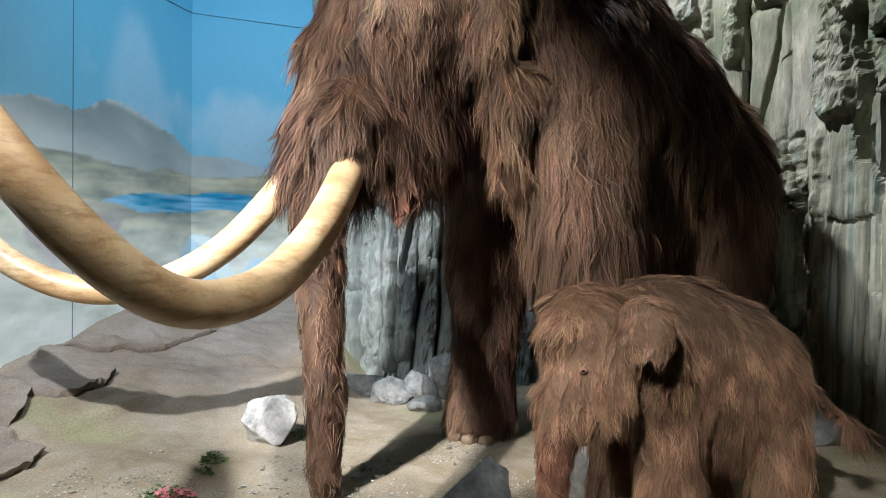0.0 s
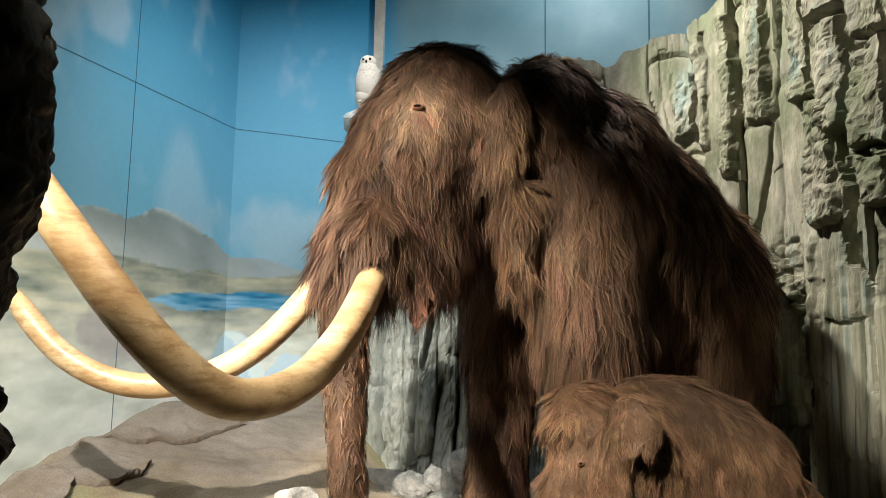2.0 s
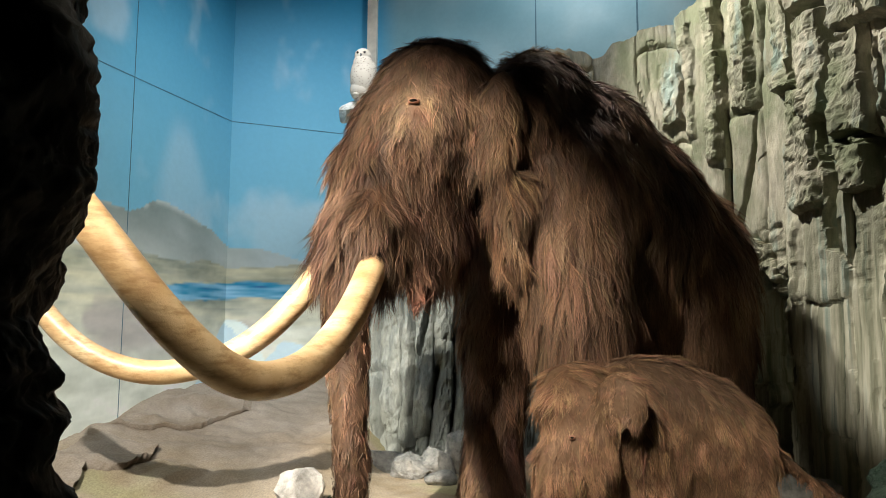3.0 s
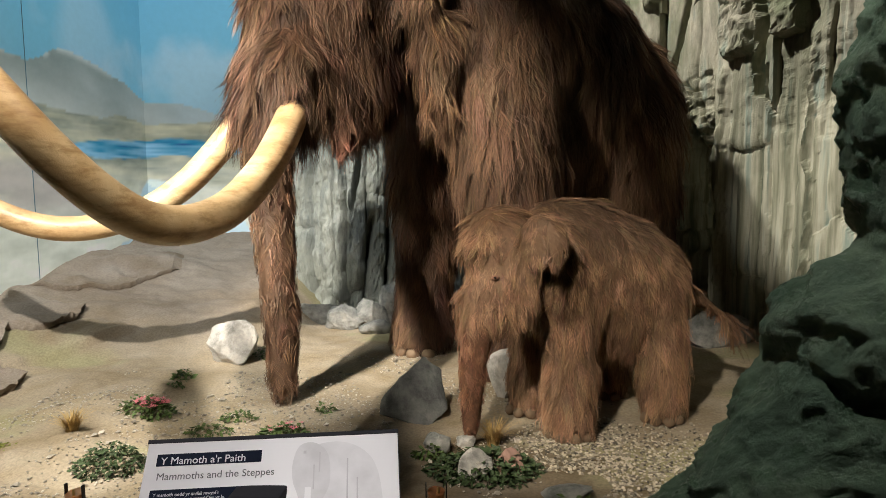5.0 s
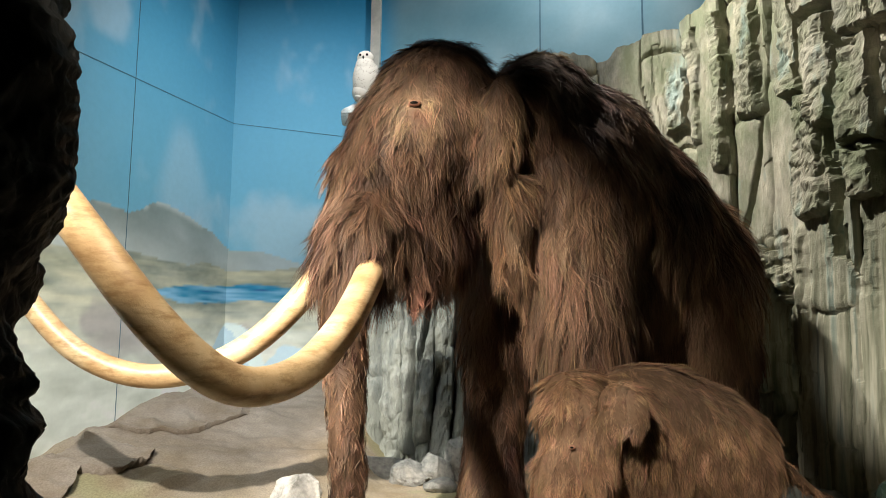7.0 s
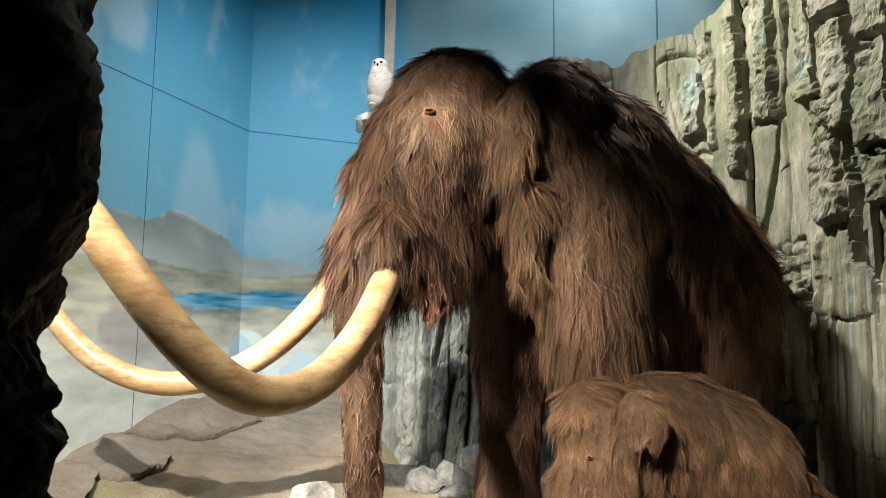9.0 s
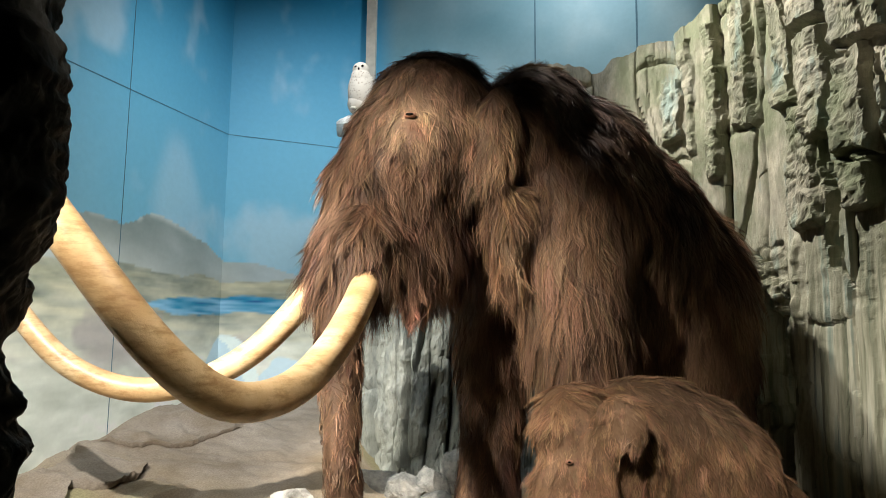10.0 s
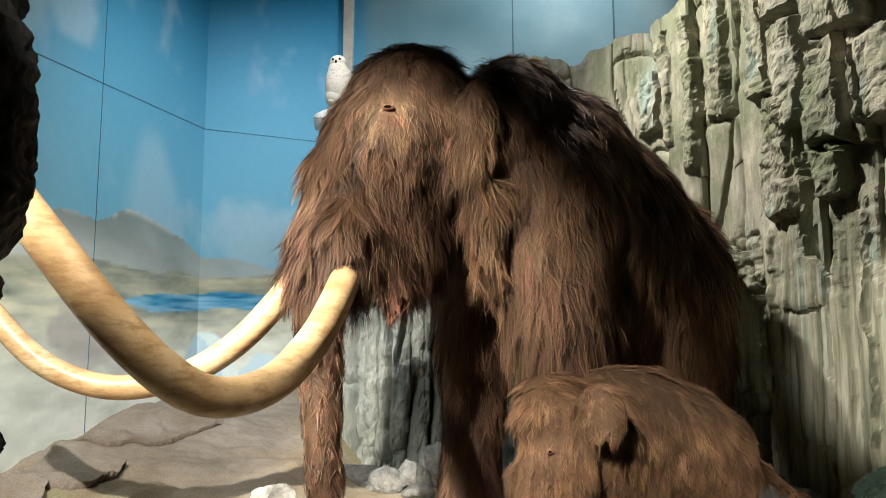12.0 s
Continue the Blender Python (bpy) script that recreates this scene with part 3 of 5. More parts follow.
def flesh(lumps, limbs, voxel):
    """One skin round ellipsoids (centre, radii, yaw, pitch) and tapered limbs."""
    bm = bmesh.new()
    for c, r, yaw, pitch in lumps:
        m = pose(*c, 0, pitch, yaw) @ Matrix.Diagonal((*r, 1))
        bmesh.ops.create_icosphere(bm, subdivisions=4, radius=1, matrix=m)
    for pts, rad in limbs:
        v, f, _ = tube(pts, rad)
        vs = [bm.verts.new(x) for x in v]
        for q in f:
            bm.faces.new([vs[i] for i in q])
        n = 14
        bm.faces.new(vs[:n])
        bm.faces.new(vs[-n:][::-1])
    bmesh.ops.recalc_face_normals(bm, faces=bm.faces)
    ob = new("skin_form", bm_mesh("skin_form", bm, None))
    mod = ob.modifiers.new("remesh", "REMESH")
    mod.mode, mod.voxel_size = "VOXEL", voxel
    sm = ob.modifiers.new("smooth", "SMOOTH")
    sm.iterations, sm.factor = 12, 0.6
    dg = bpy.context.evaluated_depsgraph_get()
    me = ob.evaluated_get(dg).to_mesh()
    me.calc_loop_triangles()
    co = np.empty(len(me.vertices) * 3)
    me.vertices.foreach_get("co", co)
    no = np.empty(len(me.vertices) * 3)
    me.vertices.foreach_get("normal", no)
    tri = np.empty(len(me.loop_triangles) * 3, int)
    me.loop_triangles.foreach_get("vertices", tri)
    ob.evaluated_get(dg).to_mesh_clear()
    data = ob.data
    bpy.data.objects.remove(ob)
    bpy.data.meshes.remove(data)
    return co.reshape(-1, 3), no.reshape(-1, 3), tri.reshape(-1, 3)


def fur_strands(co, no, tri, clumps, per, length, comb, tone, width, seed, spread=0.05, lock=0.14, bold=1.0, loft=1.0):
    """Hanging locks: each clump's strands gather towards one tip, and clumps gather into larger locks. Returns vertices, quads and colours."""
    rng = np.random.default_rng(seed)
    a, b, c = co[tri[:, 0]], co[tri[:, 1]], co[tri[:, 2]]
    w = np.linalg.norm(np.cross(b - a, c - a), axis=1)
    mid = (a + b + c) / 3
    w = w * (length(mid) > 0.005)
    pick = rng.choice(len(tri), clumps, p=w / w.sum())
    r1, r2 = rng.random((2, clumps))
    flip = r1 + r2 > 1
    r1[flip], r2[flip] = 1 - r1[flip], 1 - r2[flip]
    root = a[pick] + r1[:, None] * (b - a)[pick] + r2[:, None] * (c - a)[pick]
    n = no[tri[pick, 0]]
    # larger locks: uneven cells, taller than wide
    q = root + 0.05 * np.stack([fbm(root[:, 0] * 5, root[:, 1] * 5, root[:, 2] * 5, 2, seed + k) for k in range(3)], 1)
    cell = np.floor(q / np.array([lock, lock, lock * 1.7]))
    h1, h2, h3 = (lattice(cell[:, 0], cell[:, 1], cell[:, 2], seed + 50 + k) for k in range(3))
    _, member = np.unique(cell[:, 0] * 7919 + cell[:, 1] * 104729 + cell[:, 2] * 1299709, return_inverse=True)
    size = np.bincount(member).astype(float)
    centre = np.stack([np.bincount(member, root[:, k]) / size for k in range(3)], 1)[member]
    g = comb(root, n)
    g = g + 0.16 * rng.normal(size=g.shape) * np.array([1, 1, 0.4])
    g[:, 0] += 0.8 * bold * (h1 - 0.5)
    g[:, 1] += 0.8 * bold * (h2 - 0.5)
    d = g - (g * n).sum(1)[:, None] * n * 0.95
    d /= np.linalg.norm(d, axis=1)[:, None] + 1e-9
    side = np.cross(n, d)
    side /= np.linalg.norm(side, axis=1)[:, None] + 1e-9
    L = length(root) * rng.uniform(0.6, 1.2, clumps) * (0.75 + 0.5 * h3)
    hue = tone(root) * (1 + bold * (1.0 * h3**1.5 - 0.40))[:, None] * rng.uniform(0.7, 1.3, (clumps, 1)) * (1 + 0.05 * rng.normal(size=(clumps, 3)))
    lift = loft * (rng.uniform(0.06, 0.22, clumps) + 0.18 * h3)
    pull = ((centre - root) * side).sum(1) * 0.8 * bold
    droop = 0.85 * (1 - 0.95 * np.clip(n[:, 2], 0, 1))
    R, N, D0, S, LL, H, F, B, P = (np.repeat(v, per, 0) for v in (root, n, d, side, L, hue, lift, droop, pull))
    m = clumps * per
    sp = np.minimum(spread, 0.30 * LL)
    o1, o2 = rng.normal(size=(2, m)) * sp
    base = R + S * o1[:, None] + D0 * o2[:, None] * 0.9 - N * 0.006
    LL = LL * rng.uniform(0.7, 1.12, m)
    K = 4
    fall = np.array([0, 0, -1.0])
    down = fall + np.maximum(0, N[:, 2])[:, None] * N
    wave = np.repeat(rng.normal(size=clumps) * 0.15, per) + rng.normal(size=m) * 0.07
    phase = np.repeat(rng.uniform(0, 3, clumps), per)
    pts = np.empty((m, K, 3))
    pos = base.copy()
    pts[:, 0] = pos
    for i in range(1, K):
        t = (i - 0.5) / (K - 1)
        way = D0 * (1 - t * B)[:, None] + down * (t * B)[:, None] + N * (F * (1.9 - 1.9 * t))[:, None]
        way = way / (np.linalg.norm(way, axis=1)[:, None] + 1e-9)
        pos = pos + way * (LL / (K - 1))[:, None] - S * ((0.80 * o1 - P) / (K - 1) - wave * LL * np.sin(phase + 4 * t))[:, None]
        pts[:, i] = pos
    wd = width * rng.uniform(0.55, 1.45, m)
    roll = rng.normal(size=(m, 1)) * 0.5
    across = S * np.cos(roll) + N * np.sin(roll)
    taper = np.array([0.9, 1.0, 0.75, 0.08])
    half = across[:, None] * (wd[:, None] * taper)[..., None] / 2
    verts = np.stack([pts - half, pts + half], 2).reshape(-1, 3)
    i0 = np.arange(m)[:, None] * (2 * K) + np.arange(K - 1)[None] * 2
    faces = np.stack([i0, i0 + 1, i0 + 3, i0 + 2], -1).reshape(-1, 4)
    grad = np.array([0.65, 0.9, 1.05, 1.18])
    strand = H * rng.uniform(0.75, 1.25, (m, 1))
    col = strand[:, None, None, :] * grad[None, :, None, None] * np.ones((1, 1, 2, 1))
    return verts, faces, col.reshape(-1, 3)


def joined(name, pieces, materials, label, category):
    """One mesh from (vertices, quads or triangles, colours, slot)."""
    V, Q, T, C, qs, ts, n = [], [], [], [], [], [], 0
    for v, f, c, slot in pieces:
        V.append(v)
        C.append(np.broadcast_to(c, v.shape))
        f = np.asarray(f) + n
        n += len(v)
        if f.shape[1] == 3:
            f = np.c_[f, f[:, 2]]
            T.append(f[:, :3])
            ts.append(np.full(len(f), slot))
        else:
            Q.append(f)
            qs.append(np.full(len(f), slot))
    V, C = np.concatenate(V), np.concatenate(C)
    me = bpy.data.meshes.new(name)
    Q = np.concatenate(Q) if Q else np.zeros((0, 4), int)
    T = np.concatenate(T) if T else np.zeros((0, 3), int)
    me.vertices.add(len(V))
    me.vertices.foreach_set("co", V.ravel())
    me.loops.add(Q.size + T.size)
    me.loops.foreach_set("vertex_index", np.r_[Q.ravel(), T.ravel()])
    me.polygons.add(len(Q) + len(T))
    me.polygons.foreach_set("loop_start", np.r_[np.arange(len(Q)) * 4, Q.size + np.arange(len(T)) * 3])
    me.polygons.foreach_set("use_smooth", np.ones(len(Q) + len(T), bool))
    for m in materials:
        me.materials.append(m)
    me.polygons.foreach_set("material_index", np.concatenate(qs + ts))
    attr = me.color_attributes.new("paint", "FLOAT_COLOR", "POINT")
    attr.data.foreach_set("color", np.c_[C, np.ones(len(C))].ravel())
    me.update(calc_edges=True)
    return tagged(new(name, me), label, category)


def ellipsoid(c, r, yaw=0, pitch=0, subdivisions=3):
    bm = bmesh.new()
    bmesh.ops.create_icosphere(bm, subdivisions=subdivisions, radius=1, matrix=pose(*c, 0, pitch, yaw) @ Matrix.Diagonal((*r, 1)))
    v = np.array([x.co for x in bm.verts])
    f = np.array([[x.index for x in p.verts] for p in bm.faces])
    bm.free()
    return v, f


def near(p, c, r):
    return np.exp(-(((p - np.array(c)) / np.array(r)) ** 2).sum(1))


def ivory_material():
    m, nt, b = material("ivory", 0.36, 0.45)
    v = coords(nt)
    big, fine = noise_node(nt, v, 3.5, 5), noise_node(nt, v, 30, 8, 0.7)
    col = ramp(nt, big, [(0.3, (0.46, 0.27, 0.12)), (0.5, (0.62, 0.42, 0.215)), (0.7, (0.74, 0.565, 0.335))])
    col = mix(nt, ramp(nt, fine, [(0.60, (0, 0, 0)), (0.75, (0.6, 0.6, 0.6))]), col, (0.34, 0.20, 0.09))
    stain = noise_node(nt, coords(nt, (1.5, 1.5, 5)), 5, 8, 0.7)
    col = mix(nt, ramp(nt, stain, [(0.47, (0, 0, 0)), (0.64, (0.8, 0.8, 0.8))]), col, (0.36, 0.205, 0.085))
    nt.links.new(col, b.inputs["Base Color"])
    bump(nt, b, fine, 0.25, 0.012)
    return m


IVORY = ivory_material()
EYE_BLACK = plain("eye_glass", (0.01, 0.008, 0.006), 0.08, 0, 0.1, 5, 0.6, 0)
EYE_LID = plain("eyelid_skin", (0.34, 0.17, 0.11), 0.6)
NAIL = plain("toenail", (0.17, 0.115, 0.07), 0.7)
BROWN, WARM, DARK = np.array([0.105, 0.056, 0.031]), np.array([0.22, 0.134, 0.082]), np.array([0.062, 0.038, 0.026])

# adult: head and body
lumps = [
    ((-0.15, 4.50, 2.92), (0.44, 0.42, 0.42), 45, 0),
    ((-0.20, 4.44, 2.60), (0.56, 0.44, 0.50), 42, 0),
    ((-0.36, 4.36, 2.30), (0.50, 0.42, 0.50), 42, 0),
    ((-0.46, 4.22, 2.08), (0.36, 0.36, 0.38), 42, 0),
    ((-0.42, 3.95, 1.97), (0.22, 0.19, 0.23), 42, 0),
    ((-0.74, 4.34, 2.00), (0.17, 0.18, 0.22), 42, 0),
    ((-0.18, 4.30, 2.00), (0.32, 0.26, 0.36), 42, 0),
    ((0.33, 4.20, 2.72), (0.13, 0.075, 0.34), 15, 0),
    ((0.28, 4.20, 2.44), (0.13, 0.08, 0.24), 15, 0),
    ((0.54, 5.02, 2.71), (0.50, 0.54, 0.72), 32, 0),
    ((0.75, 4.95, 2.25), (0.66, 0.60, 0.72), 32, 0),
    ((0.86, 5.12, 2.44), (0.61, 0.58, 0.77), 32, 16),
    ((1.14, 5.30, 2.14), (0.82, 0.62, 0.77), 32, 24),
    ((1.65, 5.60, 1.68), (0.52, 0.58, 0.76), 32, 10),
    ((0.36, 4.92, 2.30), (0.42, 0.42, 0.60), 32, 0),
    ((0.46, 4.55, 2.70), (0.26, 0.24, 0.48), 32, 0),
    ((0.78, 4.72, 2.15), (0.42, 0.36, 0.72), 20, 0),
]
limbs = [
    ([(-0.64, 4.08, 2.05), (-0.66, 4.02, 1.7), (-0.62, 3.96, 1.3), (-0.57, 3.88, 0.75), (-0.54, 3.83, 0.25), (-0.53, 3.80, 0.03)], [0.18, 0.17, 0.14, 0.12, 0.10, 0.088]),
    ([(0.74, 4.78, 2.75), (0.80, 4.62, 2.0), (0.82, 4.47, 1.3), (0.82, 4.42, 0.5), (0.82, 4.40, 0.02)], [0.24, 0.36, 0.29, 0.22, 0.25]),
    ([(0.30, 5.15, 2.0), (0.24, 5.12, 1.2), (0.20, 5.10, 0.5), (0.18, 5.08, 0.02)], [0.34, 0.27, 0.21, 0.25]),
    ([(1.70, 5.62, 2.0), (1.86, 5.54, 1.6), (1.92, 5.52, 1.0), (1.92, 5.52, 0.5), (1.92, 5.52, 0.02)], [0.24, 0.33, 0.28, 0.22, 0.25]),
    ([(1.50, 6.05, 1.8), (1.50, 6.08, 1.0), (1.48, 6.08, 0.5), (1.46, 6.05, 0.02)], [0.36, 0.28, 0.22, 0.25]),
    ([(-0.45, 4.12, 1.97), (-0.435, 3.95, 1.79), (-0.425, 3.78, 1.68)], [0.20, 0.155, 0.112]),
    ([(-0.82, 4.58, 1.97), (-0.89, 4.545, 1.85), (-0.98, 4.48, 1.70)], [0.18, 0.15, 0.112]),
    ([(0.34, 4.32, 2.3), (0.38, 4.26, 2.0), (0.40, 4.24, 1.78)], [0.12, 0.12, 0.05]),
    ([(-0.18, 4.12, 1.95), (-0.17, 4.07, 1.74), (-0.20, 3.97, 1.43)], [0.15, 0.11, 0.055]),
]
co, no, tri = flesh(lumps, limbs, 0.045)
EYE_AT = np.array([-0.215, 3.985, 2.75])


def adult_length(p):
    z = p[:, 2]
    L = 0.13 + 0.07 * smooth(2.9, 2.0, z)
    L = L + 0.09 * near(p, (-0.5, 3.9, 1.9), (0.4, 0.35, 0.2)) + 0.14 * near(p, (1.3, 5.0, 1.5), (1.2, 0.9, 0.4)) + 0.12 * near(p, (0.5, 4.4, 1.75), (0.4, 0.4, 0.35))
    L = L + 0.10 * near(p, (-0.43, 3.82, 1.73), (0.16, 0.16, 0.12)) + 0.10 * near(p, (-0.93, 4.52, 1.76), (0.16, 0.16, 0.12))
    L = np.where(z < 1.2, 0.13, L)
    L = L * (1 - 0.55 * near(p, EYE_AT, (0.14, 0.2, 0.15)))
    trunk = (p[:, 0] < -0.35) & (z < 1.65)
    L = np.where(trunk, 0.085, L)
    L = L * (1 - 0.8 * near(p, (-0.19, 3.96, 1.56), (0.11, 0.14, 0.15)))
    return np.where(z < 0.05, 0.0, np.where(z < 0.2, 0.08, L))


def adult_comb(p, n):
    g = np.zeros_like(p)
    g[:, 2] = -1
    top = smooth(0.45, 0.95, n[:, 2])[:, None]
    g = g + top * (0.6 * np.array([0.45, -0.55, 0.0]) + 0.5 * n * np.array([1, 1, 0]))
    face = near(p, EYE_AT, (0.22, 0.5, 0.24))[:, None]
    return g + 2.2 * face * ((p - EYE_AT) * np.array([2.5, 0, 2.0]))


def adult_tone(p):
    v = fbm(p[:, 0] * 2.2, p[:, 1] * 2.2, p[:, 2] * 1.3, 3, 301)
    c = BROWN + np.clip(v, -0.6, 0.8)[:, None] * 0.6 * (WARM - DARK)
    e = near(p, EYE_AT + np.array([0, 0, -0.02]), (0.17, 0.3, 0.16))[:, None]
    c = c * (1 - e) + np.array([0.36, 0.235, 0.145]) * e
    bare = near(p, EYE_AT + np.array([0.03, 0, -0.07]), (0.06, 0.3, 0.06))[:, None] * 0.8
    c = c * (1 - bare) + np.array([0.24, 0.10, 0.06]) * bare
    ear = (near(p, (0.36, 4.18, 2.62), (0.17, 0.16, 0.34)) + near(p, (0.40, 4.2, 1.85), (0.15, 0.2, 0.25)))[:, None] * 0.75
    c = c * (1 - ear) + np.array([0.33, 0.195, 0.108]) * ear
    thigh = near(p, (0.78, 4.35, 1.75), (0.3, 0.3, 0.45))[:, None] * 0.3
    c = c * (1 - thigh) + np.array([0.30, 0.19, 0.115]) * thigh
    # dimmer light on crown and hump, darkened in the fur colour
    top = (smooth(2.55, 3.05, p[:, 2]) * (1 - near(p, EYE_AT, (0.24, 0.5, 0.26))))[:, None] * 0.4
    c = c * (1 - top) + DARK * top
    # golden rim light along the hump, put into the fur colour
    rim_lit = (smooth(3.25, 3.5, p[:, 2]) * smooth(0.2, 0.5, p[:, 0]))[:, None] * 0.7
    c = c * (1 - rim_lit) + np.array([0.36, 0.25, 0.12]) * rim_lit
    lip = near(p, (-0.20, 3.95, 1.50), (0.12, 0.16, 0.17))[:, None] * 0.95
    c = c * (1 - lip) + np.array([0.42, 0.20, 0.135]) * lip
    return np.clip(c, 0.015, 0.5)


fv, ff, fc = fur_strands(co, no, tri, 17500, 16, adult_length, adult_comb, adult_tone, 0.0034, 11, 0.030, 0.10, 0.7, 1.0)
NEAR_TUSK = [(-0.46, 4.25, 2.02), (-0.434, 3.949, 1.782), (-0.416, 3.563, 1.54), (-0.414, 3.142, 1.321), (-0.443, 2.695, 1.161), (-0.524, 2.273, 1.146), (-0.639, 1.986, 1.329), (-0.857, 1.873, 1.638), (-1.188, 1.942, 1.979), (-1.45, 2.10, 2.20), (-1.60, 2.35, 2.36)]
FAR_TUSK = [(-0.80, 4.62, 2.05), (-0.891, 4.55, 1.855), (-1.088, 4.402, 1.531), (-1.328, 4.259, 1.249), (-1.634, 4.108, 1.068), (-1.982, 3.966, 1.03), (-2.346, 3.86, 1.181), (-2.668, 3.83, 1.481), (-2.76, 3.85, 1.62)]


def spline(points, per=8):
    c = np.array(points, float)
    p = np.vstack([2 * c[0] - c[1], c, 2 * c[-1] - c[-2]])
    out = []
    for i in range(len(c) - 1):
        for f in np.linspace(0, 1, per, endpoint=False):
            p0, p1, p2, p3 = p[i : i + 4]
            out.append(0.5 * (2 * p1 + (p2 - p0) * f + (2 * p0 - 5 * p1 + 4 * p2 - p3) * f * f + (3 * p1 - p0 - 3 * p2 + p3) * f**3))
    return out + [c[-1]]


def tusk(points, r0, r1):
    line = spline(points)
    k = len(line)
    rad = [r0 + (r1 - r0) * (i / (k - 1)) for i in range(k)]
    for i in range(1, 7):
        rad[-i] = min(rad[-i], 0.012 + 0.011 * (i - 1))
    v, f, _ = tube(line, rad, 24)
    return v, f


tn, tf = tusk(NEAR_TUSK, 0.096, 0.055), tusk(FAR_TUSK, 0.099, 0.064)
eye_v, eye_f = ellipsoid(EYE_AT + np.array([0.0, -0.030, 0]), (0.027, 0.015, 0.011))
lid_v, lid_f = ellipsoid(EYE_AT + np.array([0.0, -0.016, 0.0]), (0.040, 0.024, 0.019))
skin_tone = np.array([0.085, 0.050, 0.032])
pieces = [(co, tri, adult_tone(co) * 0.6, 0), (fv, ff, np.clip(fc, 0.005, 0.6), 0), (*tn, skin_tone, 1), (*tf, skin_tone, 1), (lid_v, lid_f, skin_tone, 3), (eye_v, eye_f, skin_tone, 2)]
for fx, fy in ((0.82, 4.40), (0.18, 5.08), (1.92, 5.52), (1.46, 6.05)):
    for a in (-150, -118, -86, -54):
        v, f = ellipsoid((fx + 0.205 * math.cos(radians(a - 20)), fy + 0.205 * math.sin(radians(a - 20)), 0.02), (0.052, 0.040, 0.042))
        pieces.append((v, f, skin_tone, 4))
mammoth = joined("mammoth_model", pieces, [FUR, IVORY, EYE_BLACK, EYE_LID, NAIL], "life-size shaggy brown mammoth model with long curved ivory tusks", "mammoth model")

# calf
lumps = [
    ((0.725, 3.31, 0.95), (0.19, 0.18, 0.19), 30, 0),
    ((0.72, 3.25, 0.77), (0.14, 0.15, 0.20), 30, 0),
    ((0.735, 3.36, 1.08), (0.15, 0.13, 0.085), 20, 0),
    ((0.93, 3.05, 1.03), (0.135, 0.035, 0.125), -16, 0),
    ((0.965, 3.035, 0.955), (0.075, 0.03, 0.07), -16, 0),
    ((0.82, 3.13, 0.80), (0.105, 0.055, 0.20), -14, 0),
    ((0.83, 3.17, 0.67), (0.08, 0.06, 0.09), -10, 0),
    ((1.00, 3.32, 0.84), (0.15, 0.17, 0.27), 26, 0),
    ((1.08, 3.56, 0.95), (0.28, 0.24, 0.24), 26, 0),
    ((1.16, 3.60, 0.82), (0.37, 0.30, 0.37), 26, 0),
    ((1.36, 3.68, 0.75), (0.36, 0.30, 0.36), 26, 14),
    ((1.51, 3.74, 0.68), (0.27, 0.27, 0.33), 26, 14),
]
limbs = [
    ([(0.66, 3.21, 0.76), (0.625, 3.16, 0.60), (0.602, 3.15, 0.42), (0.60, 3.15, 0.24), (0.585, 3.17, 0.03)], [0.12, 0.092, 0.07, 0.058, 0.045]),
    ([(1.09, 3.42, 0.8), (1.085, 3.34, 0.45), (1.082, 3.28, 0.02)], [0.17, 0.125, 0.115]),
    ([(0.93, 3.74, 0.8), (0.91, 3.68, 0.45), (0.89, 3.66, 0.02)], [0.15, 0.10, 0.10]),
    ([(1.58, 3.66, 0.72), (1.60, 3.58, 0.4), (1.605, 3.55, 0.02)], [0.19, 0.125, 0.11]),
    ([(1.42, 3.97, 0.75), (1.42, 3.97, 0.4), (1.40, 3.96, 0.02)], [0.15, 0.11, 0.11]),
    ([(1.74, 3.82, 0.70), (1.83, 3.85, 0.645), (2.00, 3.95, 0.52), (2.16, 4.0, 0.40)], [0.06, 0.05, 0.036, 0.03]),
]
co, no, tri = flesh(lumps, limbs, 0.026)
CALF_EYE = np.array([0.709, 3.095, 0.835])


def calf_length(p):
    z = p[:, 2]
    L = 0.07 + 0.04 * smooth(0.8, 0.4, z) + 0.05 * near(p, (0.74, 3.4, 1.12), (0.2, 0.2, 0.1)) + 0.05 * near(p, (1.3, 3.5, 0.45), (0.4, 0.3, 0.12)) + 0.12 * near(p, (2.14, 4.0, 0.42), (0.09, 0.09, 0.1))
    L = L * (1 - 0.6 * near(p, (0.92, 3.06, 1.02), (0.11, 0.06, 0.12)))
    L = np.where((p[:, 0] < 0.74) & (z < 0.6), 0.05, L)
    L = np.where((p[:, 0] > 1.84) & (p[:, 0] < 2.06), 0.035, L)
    return np.where(z < 0.03, 0.0, np.where(z < 0.12, 0.5, 1.0) * L * (1 - 0.2 * near(p, CALF_EYE, (0.035, 0.1, 0.035))))


def calf_comb(p, n):
    g = np.zeros_like(p)
    g[:, 2] = -1
    top = smooth(0.3, 0.9, n[:, 2])[:, None]
    return g + top * (0.9 * np.array([0.5, 0.1, 0.0]) + 0.7 * n * np.array([1, 1, 0]))


